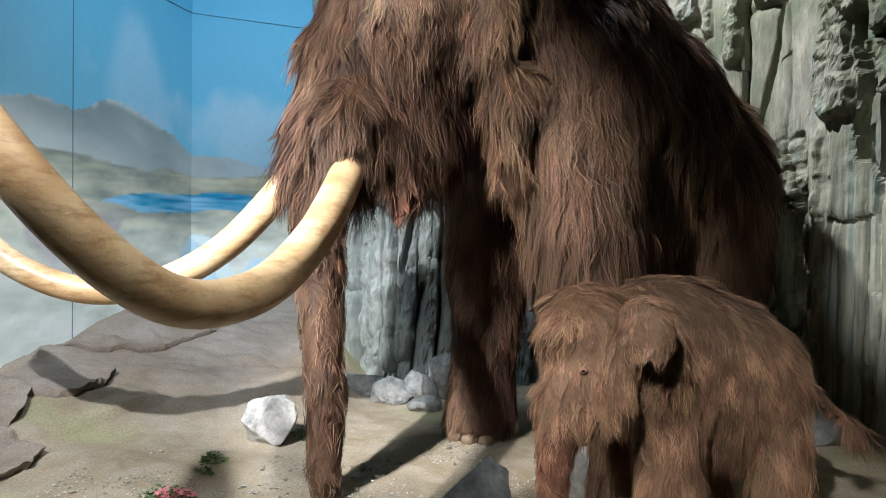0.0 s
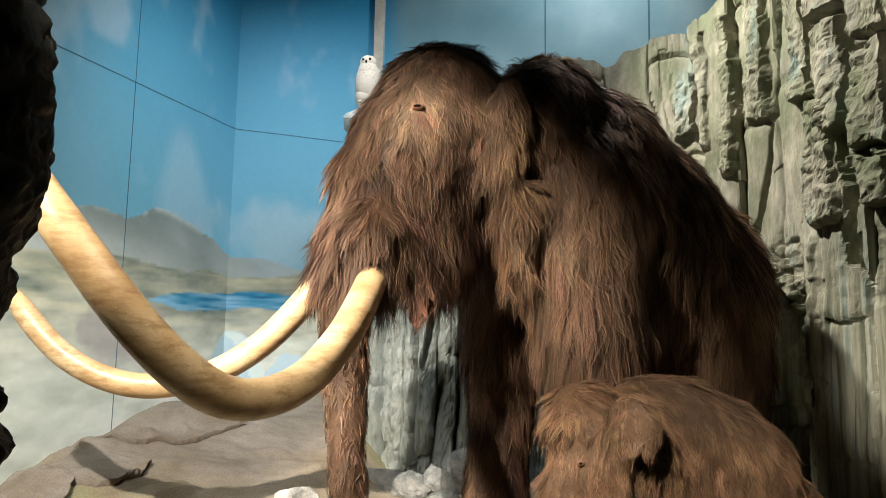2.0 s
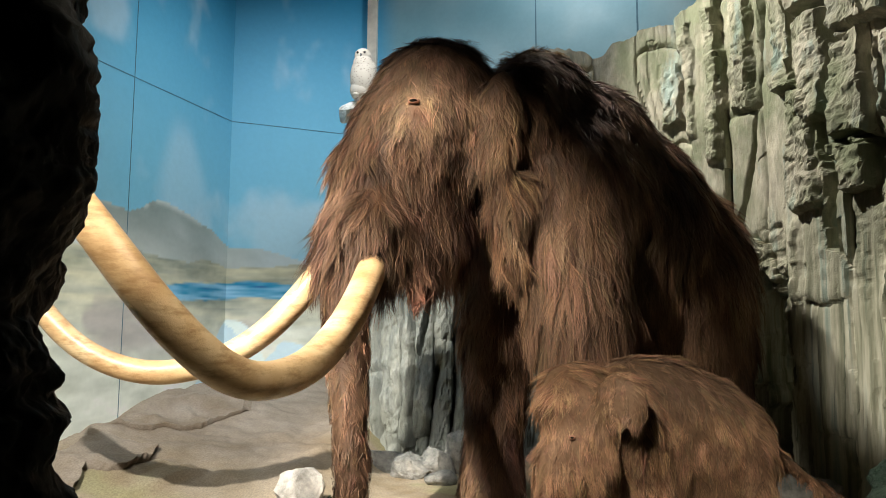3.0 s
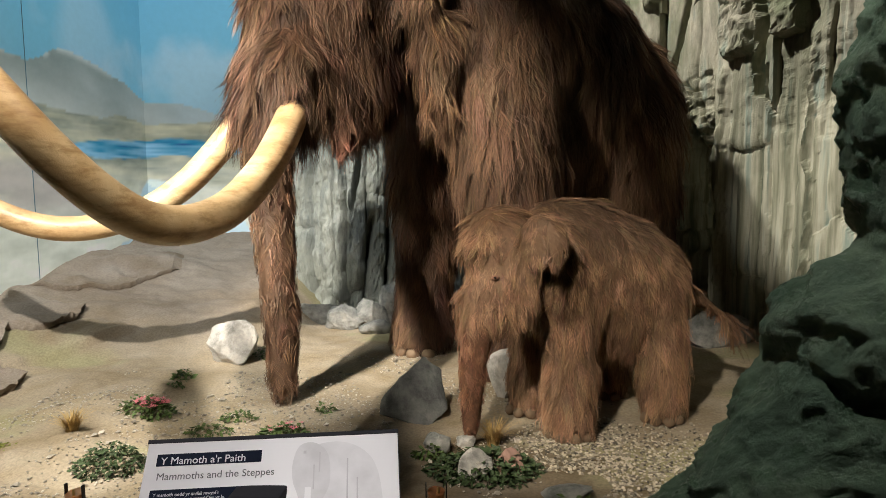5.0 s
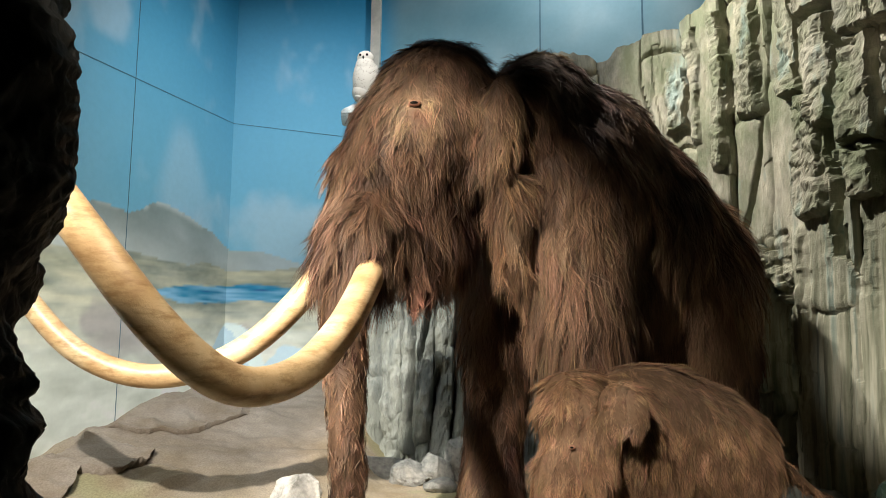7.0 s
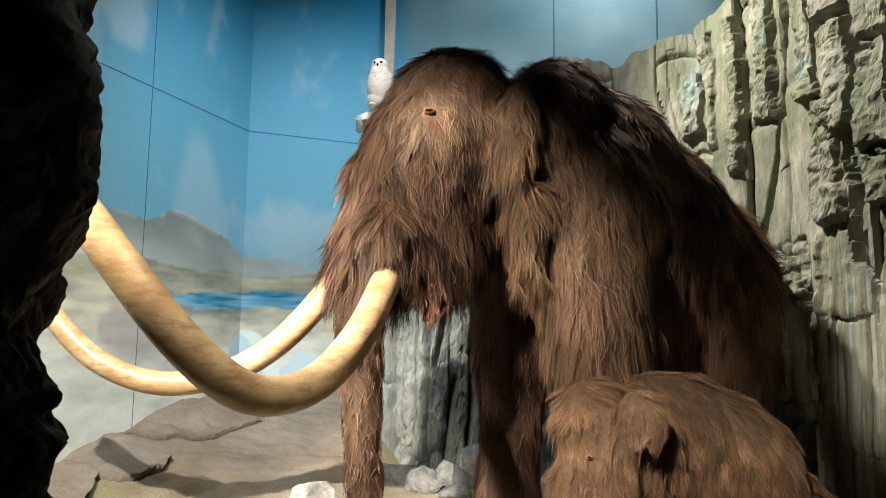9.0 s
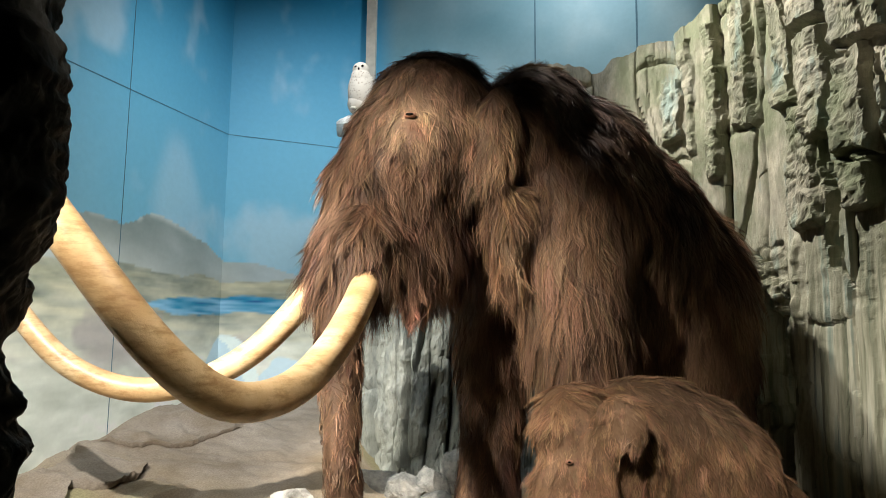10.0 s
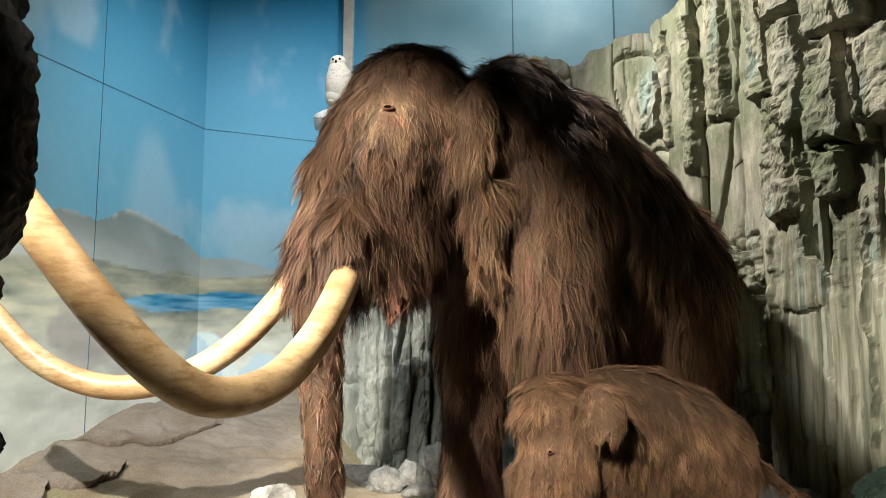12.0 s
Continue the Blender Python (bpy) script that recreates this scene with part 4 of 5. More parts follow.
def calf_tone(p):
    v = fbm(p[:, 0] * 4, p[:, 1] * 4, p[:, 2] * 3, 3, 311)
    c = np.array([0.265, 0.153, 0.087]) + np.clip(v, -0.6, 0.8)[:, None] * 0.45 * (WARM - DARK)
    back = (smooth(0.82, 1.02, p[:, 2]) * smooth(0.86, 1.0, p[:, 0]) * smooth(3.2, 3.35, p[:, 1]))[:, None] * 0.75
    c = c * (1 - back) + np.array([0.115, 0.072, 0.045]) * back
    face = near(p, (0.80, 3.15, 0.85), (0.26, 0.2, 0.32))[:, None] * 0.8
    c = c * (1 - face) + np.array([0.34, 0.195, 0.112]) * face
    ear = near(p, (0.94, 3.05, 1.0), (0.13, 0.07, 0.16))[:, None] * 0.8
    c = c * (1 - ear) + np.array([0.36, 0.225, 0.135]) * ear
    trunk = (smooth(0.76, 0.68, p[:, 0]) * smooth(0.72, 0.5, p[:, 2]))[:, None] * 0.7
    c = c * (1 - trunk) + np.array([0.22, 0.095, 0.055]) * trunk
    return np.clip(c, 0.02, 0.45)


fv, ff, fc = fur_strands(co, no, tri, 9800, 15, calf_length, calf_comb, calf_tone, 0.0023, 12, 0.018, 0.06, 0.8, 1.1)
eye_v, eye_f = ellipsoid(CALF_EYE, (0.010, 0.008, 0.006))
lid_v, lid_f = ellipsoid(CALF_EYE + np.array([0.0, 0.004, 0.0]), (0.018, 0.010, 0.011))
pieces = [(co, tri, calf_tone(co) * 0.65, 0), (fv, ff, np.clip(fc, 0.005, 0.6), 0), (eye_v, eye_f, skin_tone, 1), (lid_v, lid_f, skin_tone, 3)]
for fx, fy in ((1.082, 3.28), (0.89, 3.66), (1.605, 3.55), (1.40, 3.96)):
    for a in (-160, -120, -80, -40):
        v, f = ellipsoid((fx + 0.098 * math.cos(radians(a)), fy + 0.098 * math.sin(radians(a)), 0.020), (0.030, 0.026, 0.030))
        pieces.append((v, f, skin_tone, 2))
joined("mammoth_calf_model", pieces, [FUR, EYE_BLACK, NAIL, EYE_LID], "small shaggy reddish-brown mammoth calf model standing on gravel", "mammoth model")

# ---- owl on the rock pillar ----


def owl_material():
    m, nt, b = material("owl_plumage", 0.85, 0.15)
    v = nt.nodes.new("ShaderNodeTexVoronoi")
    v.inputs["Scale"].default_value = 34
    nt.links.new(coords(nt, (1, 1, 1.6)), v.inputs["Vector"])
    spots = ramp(nt, v.outputs["Distance"], [(0.16, (0.24, 0.18, 0.13)), (0.30, (0.62, 0.56, 0.48))])
    nt.links.new(spots, b.inputs["Base Color"])
    bump(nt, b, noise_node(nt, coords(nt), 60), 0.3, 0.01)
    return m


PLUME, PALE = owl_material(), plain("owl_face", (0.60, 0.55, 0.47), 0.85)
ox, oy, oz = -1.25, 6.55, 3.64
pieces = []
for c, r, slot in (
    ((0, 0, 0.24), (0.135, 0.13, 0.23), 0), ((-0.02, 0.02, 0.10), (0.12, 0.13, 0.12), 0), ((0.09, 0.03, 0.22), (0.05, 0.09, 0.19), 0), ((-0.09, 0.03, 0.22), (0.05, 0.09, 0.19), 0),
    ((0.0, -0.02, 0.455), (0.088, 0.085, 0.08), 1), ((0.0, -0.02, 0.36), (0.105, 0.10, 0.12), 0), ((0.04, 0.14, 0.06), (0.06, 0.10, 0.03), 0),
    ((-0.036, -0.098, 0.468), (0.013, 0.01, 0.013), 2), ((0.036, -0.098, 0.468), (0.013, 0.01, 0.013), 2), ((0, -0.108, 0.438), (0.010, 0.014, 0.018), 2),
    ((-0.05, -0.09, 0.02), (0.035, 0.05, 0.025), 1), ((0.05, -0.09, 0.02), (0.035, 0.05, 0.025), 1),
):
    v, f = ellipsoid((ox + c[0], oy + c[1], oz + c[2]), r)
    pieces.append((v, f, np.array([0.7, 0.7, 0.65]), slot))
joined("owl_model", pieces, [PLUME, PALE, EYE_BLACK], "white speckled snowy owl model perched on a pale rock", "owl model")
SNOW = plain("whitened_rock", (0.66, 0.66, 0.62), 0.85, 0, 0.2, 9, 0.2, 0.5)
SLATE = rock_material("slate", (0.07, 0.075, 0.075), (0.12, 0.125, 0.125), (0.19, 0.195, 0.19), 0.8, 1.0, (0.2, 0.2, 0.18), 0.2)


def shard(name, mat, centre, corners, label, seed):
    """A broken stone with flat faces: the hull of a few corners, its edges chipped."""
    bm = bmesh.new()
    hull = bmesh.ops.convex_hull(bm, input=[bm.verts.new(c) for c in corners])
    bmesh.ops.delete(bm, geom=[v for v in hull["geom_interior"] if isinstance(v, bmesh.types.BMVert)], context="VERTS")
    bmesh.ops.bevel(bm, geom=bm.edges[:], offset=0.006, segments=1, affect="EDGES")
    bmesh.ops.triangulate(bm, faces=bm.faces[:])
    bmesh.ops.subdivide_edges(bm, edges=[e for e in bm.edges if e.calc_length() > 0.05], cuts=5, use_grid_fill=True)
    for v in bm.verts:
        v.co += 0.010 * noise.noise_vector(v.co * 9 + Vector((seed, 0, 0))) + 0.004 * noise.noise_vector(v.co * 34)
    ob = new(name, bm_mesh(name, bm, mat))
    ob.location = centre
    return tagged(ob, label, "rock")


boulder("ledge_rock", SNOW, (-1.32, 6.62, 3.52), (0.26, 0.24, 0.13), 44, "whitened rock ledge on top of the pillar under the owl")

# ---- stones ----
boulder("stone", STONE, (-1.13, 4.62, 0.16), (0.20, 0.17, 0.19), 3, "pale grey rounded stone on the sandy ground", rough=0.3, rz=20)
shard("stone", SLATE, (0.26, 3.60, -0.02), [(-0.19, -0.04, 0.03), (-0.18, 0.0, 0.11), (-0.07, -0.08, 0.25), (0.06, 0.05, 0.34), (0.19, -0.05, 0.07), (0.15, 0.09, 0.26), (0.10, -0.16, 0.0), (-0.05, -0.15, 0.03), (-0.11, 0.15, 0.0), (0.17, 0.15, 0.0), (0.04, 0.15, 0.2)], "dark grey angular wedge-shaped stone beside the calf's trunk", 8)
boulder("stone", STONE, (0.82, 3.98, 0.12), (0.17, 0.16, 0.20), 15, "pale flat-faced stone behind the calf's trunk", rough=0.2, cuts=3)
boulder("stone", STONE, (0.56, 3.14, 0.02), (0.06, 0.05, 0.04), 16, "small pale pebble-like stone under the calf's trunk", cuts=3)
boulder("stone", GREY_STONE, (0.43, 3.08, 0.03), (0.09, 0.07, 0.06), 17, "small bluish grey stone beside green leaves", cuts=3)
boulder("stone", GREY_STONE, (-0.99, 6.12, 0.06), (0.34, 0.25, 0.18), 18, "grey boulder at the foot of the rock pillar", cuts=4)
boulder("stone", GREY_STONE, (-0.62, 5.98, 0.05), (0.22, 0.18, 0.16), 19, "grey boulder at the foot of the rock pillar", cuts=4)
boulder("stone", GREY_STONE, (-0.36, 6.05, 0.08), (0.18, 0.16, 0.22), 20, "pale broken boulder at the foot of the rock pillar", cuts=4)
boulder("stone", GREY_STONE, (-0.30, 5.72, 0.03), (0.15, 0.12, 0.10), 21, "small grey boulder in front of the rock pillar", cuts=3)
boulder("stone", GREY_STONE, (-0.12, 6.15, 0.18), (0.20, 0.15, 0.30), 22, "upright pale boulder leaning on the rock pillar", cuts=4)
boulder("stone", GREY_STONE, (2.42, 5.32, 0.06), (0.42, 0.24, 0.22), 23, "flat-topped grey boulder beside the cliff", cuts=4)
boulder("stone", GREY_STONE, (0.98, 2.56, 0.03), (0.14, 0.08, 0.03), 24, "flat brown stone lying in the gravel", cuts=3, rz=15)
boulder("stone", STONE, (-1.62, 3.86, 0.02), (0.07, 0.05, 0.03), 27, "small flat sandy stone on the ground", cuts=3)
boulder("stone", STONE, (0.62, 2.78, 0.05), (0.09, 0.07, 0.08), 28, "small pale stone among green leaves", cuts=3)
boulder("stone", plain("reddish_stone", (0.36, 0.22, 0.17), 0.9), (0.76, 2.83, 0.04), (0.07, 0.05, 0.09), 29, "small reddish stone among green leaves", cuts=3)


# ---- gravel: stuff ----
def gravel(name, centres, sizes, tones, mat, label):
    base = np.array([(1, 0, 0), (-1, 0, 0), (0, 1, 0), (0, -1, 0), (0, 0, 0.7), (0, 0, -0.7)], float)
    tris = np.array([(0, 2, 4), (2, 1, 4), (1, 3, 4), (3, 0, 4), (2, 0, 5), (1, 2, 5), (3, 1, 5), (0, 3, 5)])
    rng = np.random.default_rng(7)
    n = len(centres)
    q = rng.normal(size=(n, 3, 3))
    u, _, vt = np.linalg.svd(q)
    turn = u @ vt
    shape = base[None] * rng.uniform(0.6, 1.3, (n, 6, 1)) * np.asarray(sizes)[:, None, None]
    v = np.einsum("nij,nkj->nki", turn, shape)
    v[..., 2] *= 0.6
    v += np.asarray(centres)[:, None]
    f = (np.arange(n)[:, None, None] * 6 + tris[None]).reshape(-1, 3)
    col = np.repeat(np.asarray(tones), 6, 0)
    ob = new(name, mesh_of(name, v.reshape(-1, 3), f, [mat], col, False))
    return tagged(ob, label, "gravel", kind="stuff")


PEBBLE = painted("pebbles", 0.8, 0.3, 80, 0.2, 0.15)
rng = np.random.default_rng(5)
cx, cy = rng.normal(1.18, 0.30, 5200), rng.normal(2.95, 0.34, 5200)
keep = (cx > 0.72) & (cx < 2.0) & (cy > 2.2) & (cy < 3.9) & (fbm(cx * 3, cy * 3, 0, 3, 401) > -0.45)
cx, cy = cx[keep], cy[keep]
sz = rng.uniform(0.005, 0.013, len(cx))
tone = np.array([0.42, 0.36, 0.27]) * rng.uniform(0.12, 1.4, (len(cx), 1))
gravel("shell_gravel", np.c_[cx, cy, ground_z(cx, cy) + sz * 0.5], sz, tone, PEBBLE, "pale crushed shell gravel round the calf's feet")
cx, cy = rng.uniform(-2.0, 0.9, 9500), rng.uniform(2.2, 4.9, 9500)
keep = fbm(cx * 1.7, cy * 1.7, 0, 3, 402) + 0.9 * np.exp(-(((cx + 0.5) / 0.7) ** 2 + ((cy - 3.4) / 0.35) ** 2)) > 0.18
cx, cy = cx[keep], cy[keep]
sz = rng.uniform(0.003, 0.011, len(cx)) * np.where(rng.random(len(cx)) < 0.05, 2.2, 1)
tone = np.array([0.36, 0.32, 0.26]) * rng.uniform(0.5, 1.4, (len(cx), 1))
gravel("loose_gravel", np.c_[cx, cy, ground_z(cx, cy) + sz * 0.4], sz, tone, PEBBLE, "scattered small grey and tan pebbles on the sandy floor")


# ---- plants ----
def leaf_bm(count, radius, height, size, seed, flat=0.6):
    """A crown of small folded leaves round a low mound."""
    bm, r = bmesh.new(), random.Random(seed)
    for _ in range(count):
        a, d = r.uniform(0, 6.283), radius * math.sqrt(r.random())
        z = height * (1 - (d / radius) ** 2) * r.uniform(0.25, 1.0) + 0.006
        m = pose(d * math.cos(a), d * math.sin(a) * flat, z, r.uniform(-70, 30), r.uniform(-35, 35), math.degrees(a) - 90 + r.uniform(-60, 60))
        s = size * r.uniform(0.6, 1.4)
        pts = [(0, 0, 0), (-0.32, 0.45, 0.10), (0, 0.5, -0.02), (0.32, 0.45, 0.10), (0, 1.0, 0.05)]
        vs = [bm.verts.new(m @ (Vector(p) * s)) for p in pts]
        bm.faces.new((vs[0], vs[2], vs[1]))
        bm.faces.new((vs[0], vs[3], vs[2]))
        bm.faces.new((vs[1], vs[2], vs[4]))
        bm.faces.new((vs[2], vs[3], vs[4]))
    return bm


def blossom_bm(count, radius, height, size, seed, flat=0.6):
    bm, r = bmesh.new(), random.Random(seed)
    for _ in range(count):
        a, d = r.uniform(0, 6.283), radius * math.sqrt(r.random())
        c = Vector((d * math.cos(a), d * math.sin(a) * flat, height * r.uniform(0.75, 1.15)))
        mid = bm.verts.new(c)
        ring = [bm.verts.new(c + Vector((math.cos(k * 0.628), math.sin(k * 0.628), 0.35 * (k % 2))) * size * (1.0 if k % 2 else 0.45) * r.uniform(0.8, 1.2)) for k in range(10)]
        for k in range(10):
            bm.faces.new((mid, ring[k], ring[(k + 1) % 10]))
    return bm


LEAF = plain("green_leaves", (0.075, 0.115, 0.030), 0.6, 0, 0.5, 40)
DARK_LEAF = plain("dark_green_leaves", (0.045, 0.070, 0.026), 0.6, 0, 0.5, 40)
PINK = plain("pink_petals", (0.55, 0.17, 0.20), 0.6, 0, 0.3, 40)
STRAW = plain("dry_grass", (0.40, 0.27, 0.10), 0.7, 0, 0.35, 30)


def plant(name, x, y, radius, height, leaves, size, seed, label, mat=None, flowers=0, fat=0.6):
    ob = thing(name, label, "plant", at=(x, y, float(ground_z(x, y)) - 0.004), rz=seed * 37 % 360 * 0)
    part("foliage", leaf_bm(leaves, radius, height, size, seed, fat), mat or LEAF, ob)
    if flowers:
        part("blossom", blossom_bm(flowers, radius * 0.75, height, size * 0.55, seed + 1, fat), PINK, ob, "pink blossoms")
    return ob


plant("flowering_shrub", -1.25, 3.52, 0.17, 0.10, 420, 0.032, 1, "low green cushion plant with pink flowers on sand", flowers=0)
part("blossom", blossom_bm(60, 0.10, 0.075, 0.02, 61), PINK, bpy.data.objects["flowering_shrub"], "pink blossoms").location = (0.05, 0.0, 0)
plant("flowering_shrub", -0.38, 3.28, 0.14, 0.06, 260, 0.03, 2, "small trailing green plant with a few pink flowers", flowers=10)
plant("sprig", -1.30, 4.15, 0.07, 0.07, 90, 0.03, 3, "small green sprig growing out of sand")
plant("sprig", -1.27, 3.98, 0.05, 0.04, 50, 0.025, 4, "tiny green sprig growing out of sand")
plant("sprig", -0.70, 3.50, 0.10, 0.05, 110, 0.026, 5, "small green sprig among pebbles")
plant("sprig", -0.78, 3.30, 0.12, 0.04, 120, 0.026, 6, "flat green sprig among pebbles")
plant("sprig", -0.24, 3.62, 0.05, 0.05, 60, 0.026, 7, "tiny green sprig in the grey gravel")
plant("sprig", -0.95, 4.75, 0.10, 0.10, 120, 0.03, 8, "green sprig behind the pale stone")
plant("shrub", -1.05, 2.82, 0.17, 0.12, 800, 0.022, 9, "dark green feathery low shrub", DARK_LEAF, fat=0.8)
plant("shrub", 0.66, 2.84, 0.26, 0.10, 900, 0.034, 10, "dark green leafy ground plant between stones", DARK_LEAF, fat=0.7)
plant("sprig", 0.40, 2.98, 0.08, 0.06, 110, 0.03, 11, "small green sprig beside a grey stone")
plant("sprig", 0.98, 2.50, 0.12, 0.05, 140, 0.03, 12, "small green sprig among the gravel")
plant("moss_patch", -1.75, 2.95, 0.16, 0.03, 420, 0.02, 13, "flat yellow-green moss patch on sand", plain("moss", (0.16, 0.17, 0.035), 0.9, 0, 0.4, 40))


def tuft(x, y, count, height, seed, label, spread=1.0):
    bm, r = bmesh.new(), random.Random(seed)
    for _ in range(count):
        a, lean, h = r.uniform(0, 6.283), r.uniform(0.1, 1.0) * spread, height * r.uniform(0.5, 1.1)
        o = Vector((math.cos(a), math.sin(a), 0))
        s = Vector((-o.y, o.x, 0)) * 0.0022
        b0 = o * r.uniform(0, 0.03)
        pts = [b0 + o * lean * h * t * t + Vector((0, 0, h * t * (1 - 0.35 * lean * t))) for t in (0, 0.35, 0.7, 1.0)]
        rows = [(bm.verts.new(p - s * w), bm.verts.new(p + s * w)) for p, w in zip(pts, (1, 0.9, 0.6, 0.1))]
        for (p, q), (u, v) in zip(rows, rows[1:]):
            bm.faces.new((p, q, v, u))
    ob = thing("grass_tuft", label, "grass", at=(x, y, float(ground_z(x, y)) - 0.003))
    part("foliage", bm, STRAW, ob)
    return ob


tuft(-1.40, 3.10, 260, 0.13, 1, "dry straw-coloured grass tuft on sand")
tuft(0.70, 3.16, 240, 0.15, 2, "dry golden grass tuft beside the calf's trunk")


# ---- information panel ----
def lettering(text, size, material_, parent, name, u, v, lift=0.003):
    cu = bpy.data.curves.new("lettering", "FONT")
    cu.body, cu.size, cu.extrude, cu.align_x, cu.align_y = text, size, 0.0004, "LEFT", "TOP"
    tmp = new("lettering_form", cu)
    me = bpy.data.meshes.new_from_object(tmp.evaluated_get(bpy.context.evaluated_depsgraph_get()))
    bpy.data.objects.remove(tmp)
    me.materials.clear()
    me.materials.append(material_)
    ob = part(name, me, None, parent)
    ob.location = (u, -v, lift)
    return ob


def flat_card(w, h, t, bevel=0.0):
    bm = bmesh.new()
    box(bm, (w / 2, -h / 2, t / 2), (w, h, t), bevel)
    return bm


WHITE_BOARD = plain("printed_board", (0.70, 0.68, 0.69), 0.35, 0, 0.02, 3, 0.4, 0)
INK, NAVY = plain("ink", (0.03, 0.03, 0.035), 0.7, spec=0.1), plain("navy_print", (0.012, 0.016, 0.03), 0.8, spec=0.08, relief=0)
GREY_INK = plain("grey_ink", (0.13, 0.125, 0.13), 0.5)
PALE_PRINT = plain("pale_grey_print", (0.56, 0.54, 0.55), 0.4, 0, 0.12, 14, 0.4, 0)
PALER_PRINT = plain("paler_grey_print", (0.62, 0.60, 0.61), 0.4, 0, 0.12, 14, 0.4, 0)
MID_PRINT = plain("mid_grey_print", (0.44, 0.42, 0.43), 0.4, 0, 0.12, 14, 0.4, 0)
panel = new("information_panel")
panel.matrix_world = Matrix.Translation((-0.022, 1.199, 0.757)) @ pose(0, 0, 0, 0, 0, 8.8) @ pose(0, 0, 0, 47, 0, 0)
tagged(panel, "white information panel with dark headings on a sloping stand", "sign")
PW, PH = 0.505, 0.40
part("board", flat_card(PW, PH, 0.004, 0.0008), WHITE_BOARD, panel)
bm = bmesh.new()
box(bm, (PW / 2, -PH / 2, -0.009), (PW + 0.004, PH + 0.012, 0.016), 0.002)
box(bm, (PW / 2, 0.004, -0.002), (PW + 0.004, 0.008, 0.016), 0.001)
part("backing", bm, INK, panel, "black backing tray")
bm = bmesh.new()
box(bm, (0.22, 1.14, 0.27), (0.10, 0.06, 0.84), 0.006)
box(bm, (0.22, 1.12, -0.10), (0.40, 0.28, 0.03), 0.006)
stand = part("stand", bm, INK, panel, "black steel stand")
stand.matrix_parent_inverse = panel.matrix_world.inverted()
hd = part("heading_bar", flat_card(0.206, 0.024, 0.0016), NAVY, panel, "dark heading bar")
hd.location = (0.022, -0.024, 0.004)
lettering("Y Mamoth a'r Paith", 0.0215, WHITE_BOARD, panel, "heading", 0.030, 0.0285, 0.0064)
lettering("Mammoths and the Steppes", 0.0205, GREY_INK, panel, "subheading", 0.026, 0.060, 0.0052)
tb = part("text_block", flat_card(0.178, 0.20, 0.0016), NAVY, panel, "dark text block")
tb.location = (0.019, -0.096, 0.004)
lettering("Y mamoth oedd yr anifail mwyaf i\nfyw yng Nghymru yn ystod Oes yr Ia.", 0.0092, WHITE_BOARD, panel, "caption", 0.026, 0.102, 0.0064)
for k in range(9):
    bm = flat_card(0.15 - 0.012 * (k * 7 % 4), 0.0045, 0.0006)
    ln = part("text_line", bm, WHITE_BOARD, panel)
    ln.location = (0.026, -0.135 - 0.013 * k - 0.006 * (k // 3), 0.0058)


def print_shape(outline, mat, lift, label=""):
    bm = bmesh.new()
    c = np.array(outline, float)
    pts = []
    n = len(c)
    for i in range(n):
        p0, p1, p2, p3 = c[(i - 1) % n], c[i], c[(i + 1) % n], c[(i + 2) % n]
        for f in np.linspace(0, 1, 6, endpoint=False):
            pts.append(0.5 * (2 * p1 + (p2 - p0) * f + (2 * p0 - 5 * p1 + 4 * p2 - p3) * f * f + (3 * p1 - p0 - 3 * p2 + p3) * f**3))
    vs = [bm.verts.new((x, -y, lift)) for x, y in pts]
    f = bm.faces.new(vs)
    bmesh.ops.triangulate(bm, faces=[f])
    bmesh.ops.recalc_face_normals(bm, faces=bm.faces)
    if bm.faces[:][0].normal.z < 0:
        bmesh.ops.reverse_faces(bm, faces=bm.faces)
    return part("printed_drawing", bm, mat, panel, label or "pale grey printed drawing")


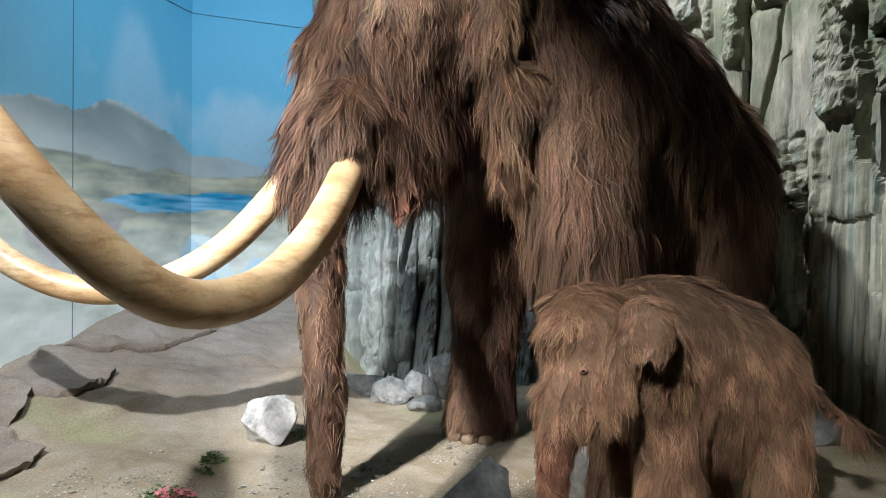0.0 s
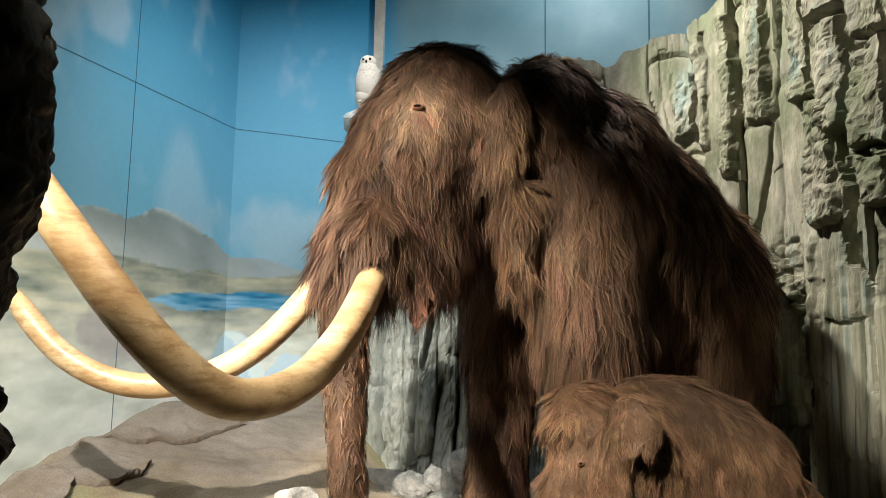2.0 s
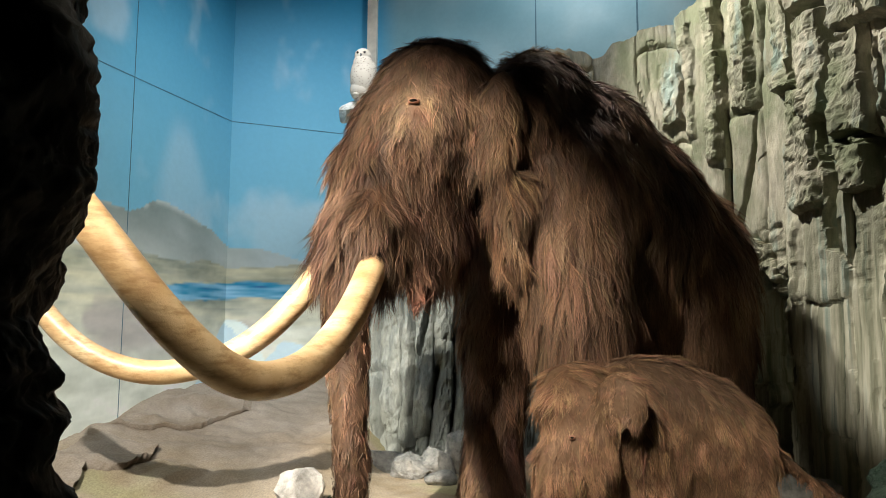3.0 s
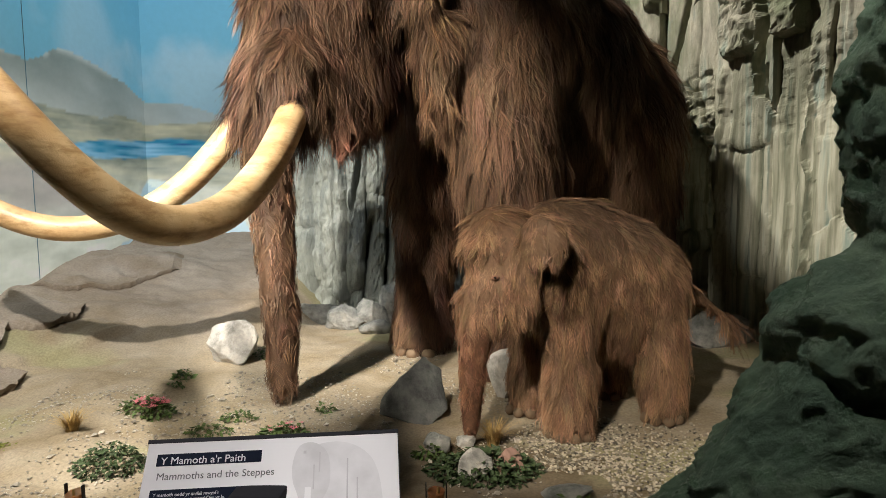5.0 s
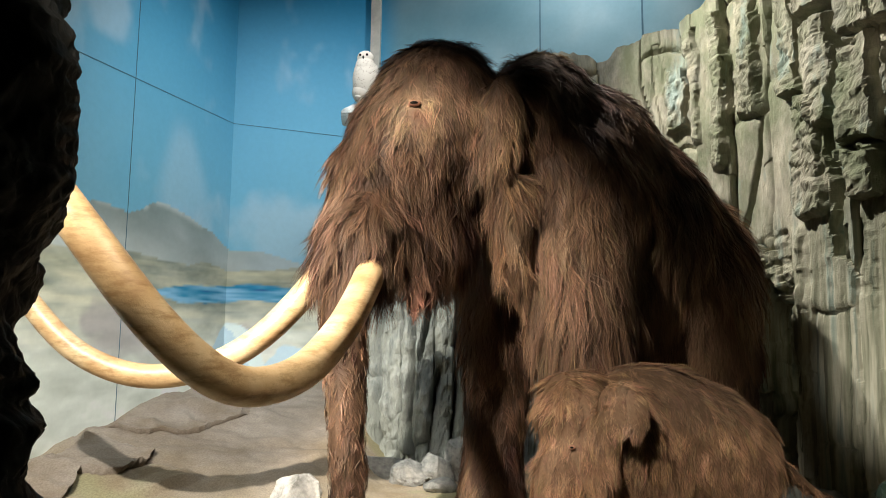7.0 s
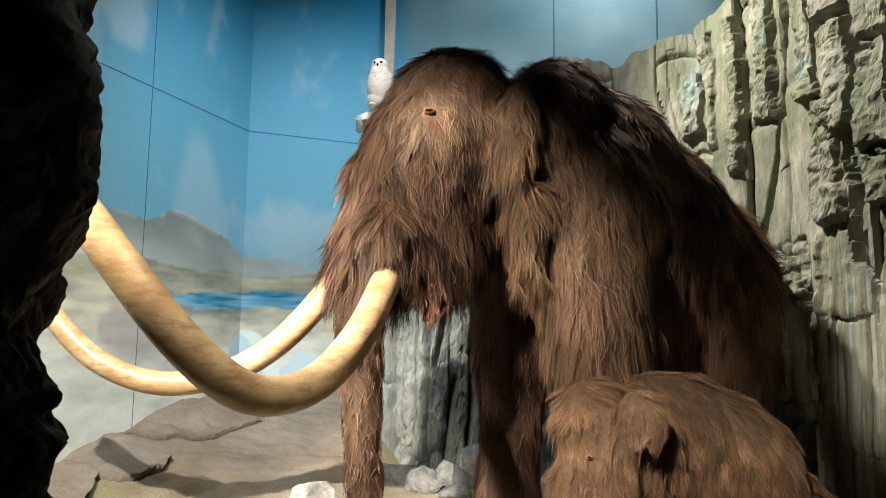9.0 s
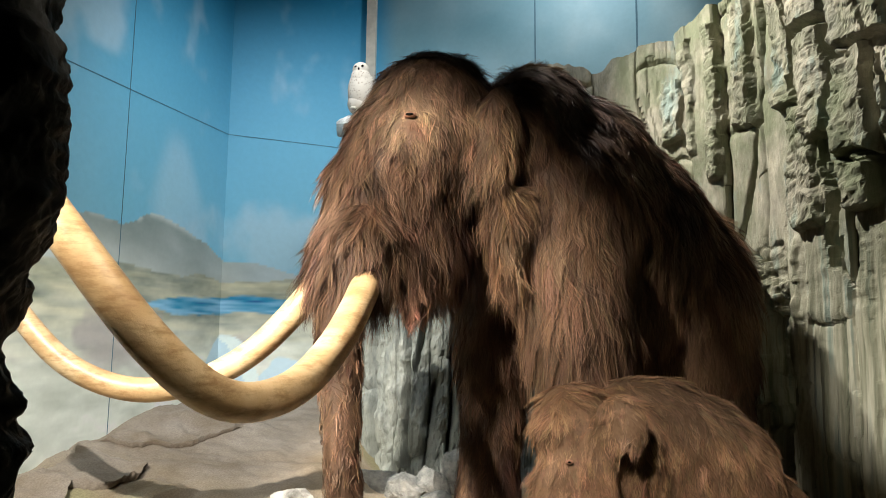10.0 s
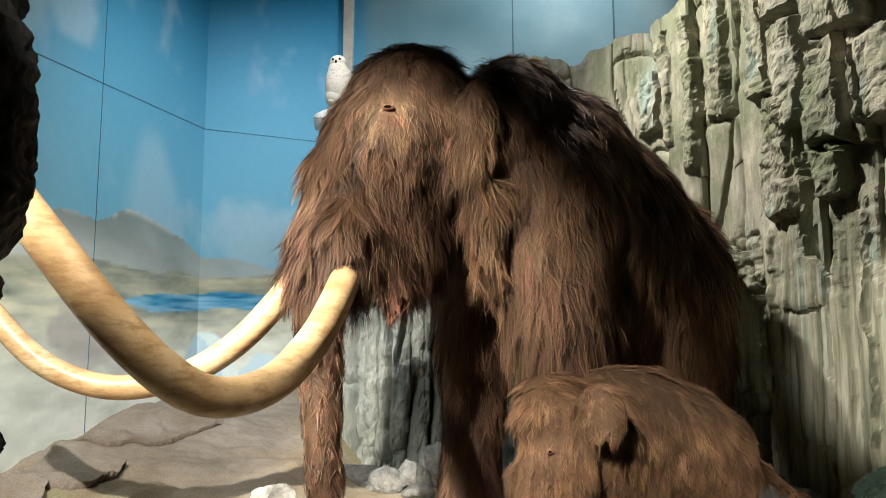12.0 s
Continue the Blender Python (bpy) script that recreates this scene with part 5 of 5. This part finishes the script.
print_shape([(0.31, 0.05), (0.34, 0.018), (0.40, 0.016), (0.45, 0.05), (0.47, 0.12), (0.47, 0.24), (0.42, 0.30), (0.36, 0.26), (0.31, 0.16)], PALER_PRINT, 0.0046)
print_shape([(0.292, 0.05), (0.305, 0.018), (0.335, 0.014), (0.362, 0.04), (0.366, 0.10), (0.345, 0.15), (0.325, 0.24), (0.305, 0.24), (0.308, 0.14), (0.293, 0.09)], PALE_PRINT, 0.0052)
for x, y, w, h in ((0.344, 0.035, 0.003, 0.04), (0.312, 0.03, 0.006, 0.006), (0.318, 0.105, 0.012, 0.06), (0.333, 0.06, 0.003, 0.05), (0.40, 0.05, 0.003, 0.09), (0.42, 0.09, 0.003, 0.08)):
    bm = flat_card(w, h, 0.0004, 0)
    ob = part("printed_stroke", bm, MID_PRINT if w < 0.01 else WHITE_BOARD, panel)
    ob.location = (x, -y, 0.0056)

# ---- small floor spotlights ----
BRASS = plain("copper_can", (0.55, 0.27, 0.13), 0.38, 0.9, 0.15, 20)
BLACK_METAL = plain("black_metal", (0.015, 0.015, 0.016), 0.45, 0.3)


def floor_spot(x, y, rz, label):
    ob = thing("floor_spotlight", label, "spotlight", group="floor spotlights", at=(x, y, float(ground_z(x, y))), rz=rz)
    ob.scale = (0.75, 0.75, 0.75)
    bm = bmesh.new()
    bmesh.ops.create_cone(bm, cap_ends=True, segments=28, radius1=0.042, radius2=0.042, depth=0.10, matrix=pose(0, 0, 0.085, 8, 0, 0))
    bmesh.ops.create_cone(bm, cap_ends=True, segments=28, radius1=0.045, radius2=0.045, depth=0.012, matrix=pose(0, 0.004, 0.128, 8, 0, 0))
    part("can", bm, BRASS, ob, "copper-coloured can")
    for sx in (-1, 1):
        bm = bmesh.new()
        box(bm, (sx * 0.052, 0, 0.09), (0.006, 0.022, 0.18), 0.002)
        part("bracket_arm", bm, BLACK_METAL, ob)
    bm = bmesh.new()
    box(bm, (0, 0, 0.008), (0.13, 0.07, 0.016), 0.003)
    part("base", bm, BLACK_METAL, ob)
    bm = bmesh.new()
    bmesh.ops.create_cone(bm, cap_ends=True, segments=12, radius1=0.008, radius2=0.006, depth=0.03, matrix=pose(0.01, -0.02, 0.148))
    part("screw", bm, plain("brass_screw", (0.6, 0.42, 0.2), 0.35, 0.9), ob, "brass screw")
    return ob


floor_spot(0.47, 2.42, 5, "small copper floor spotlight in a black bracket")
floor_spot(-0.92, 2.34, -10, "small copper floor spotlight in a black bracket")
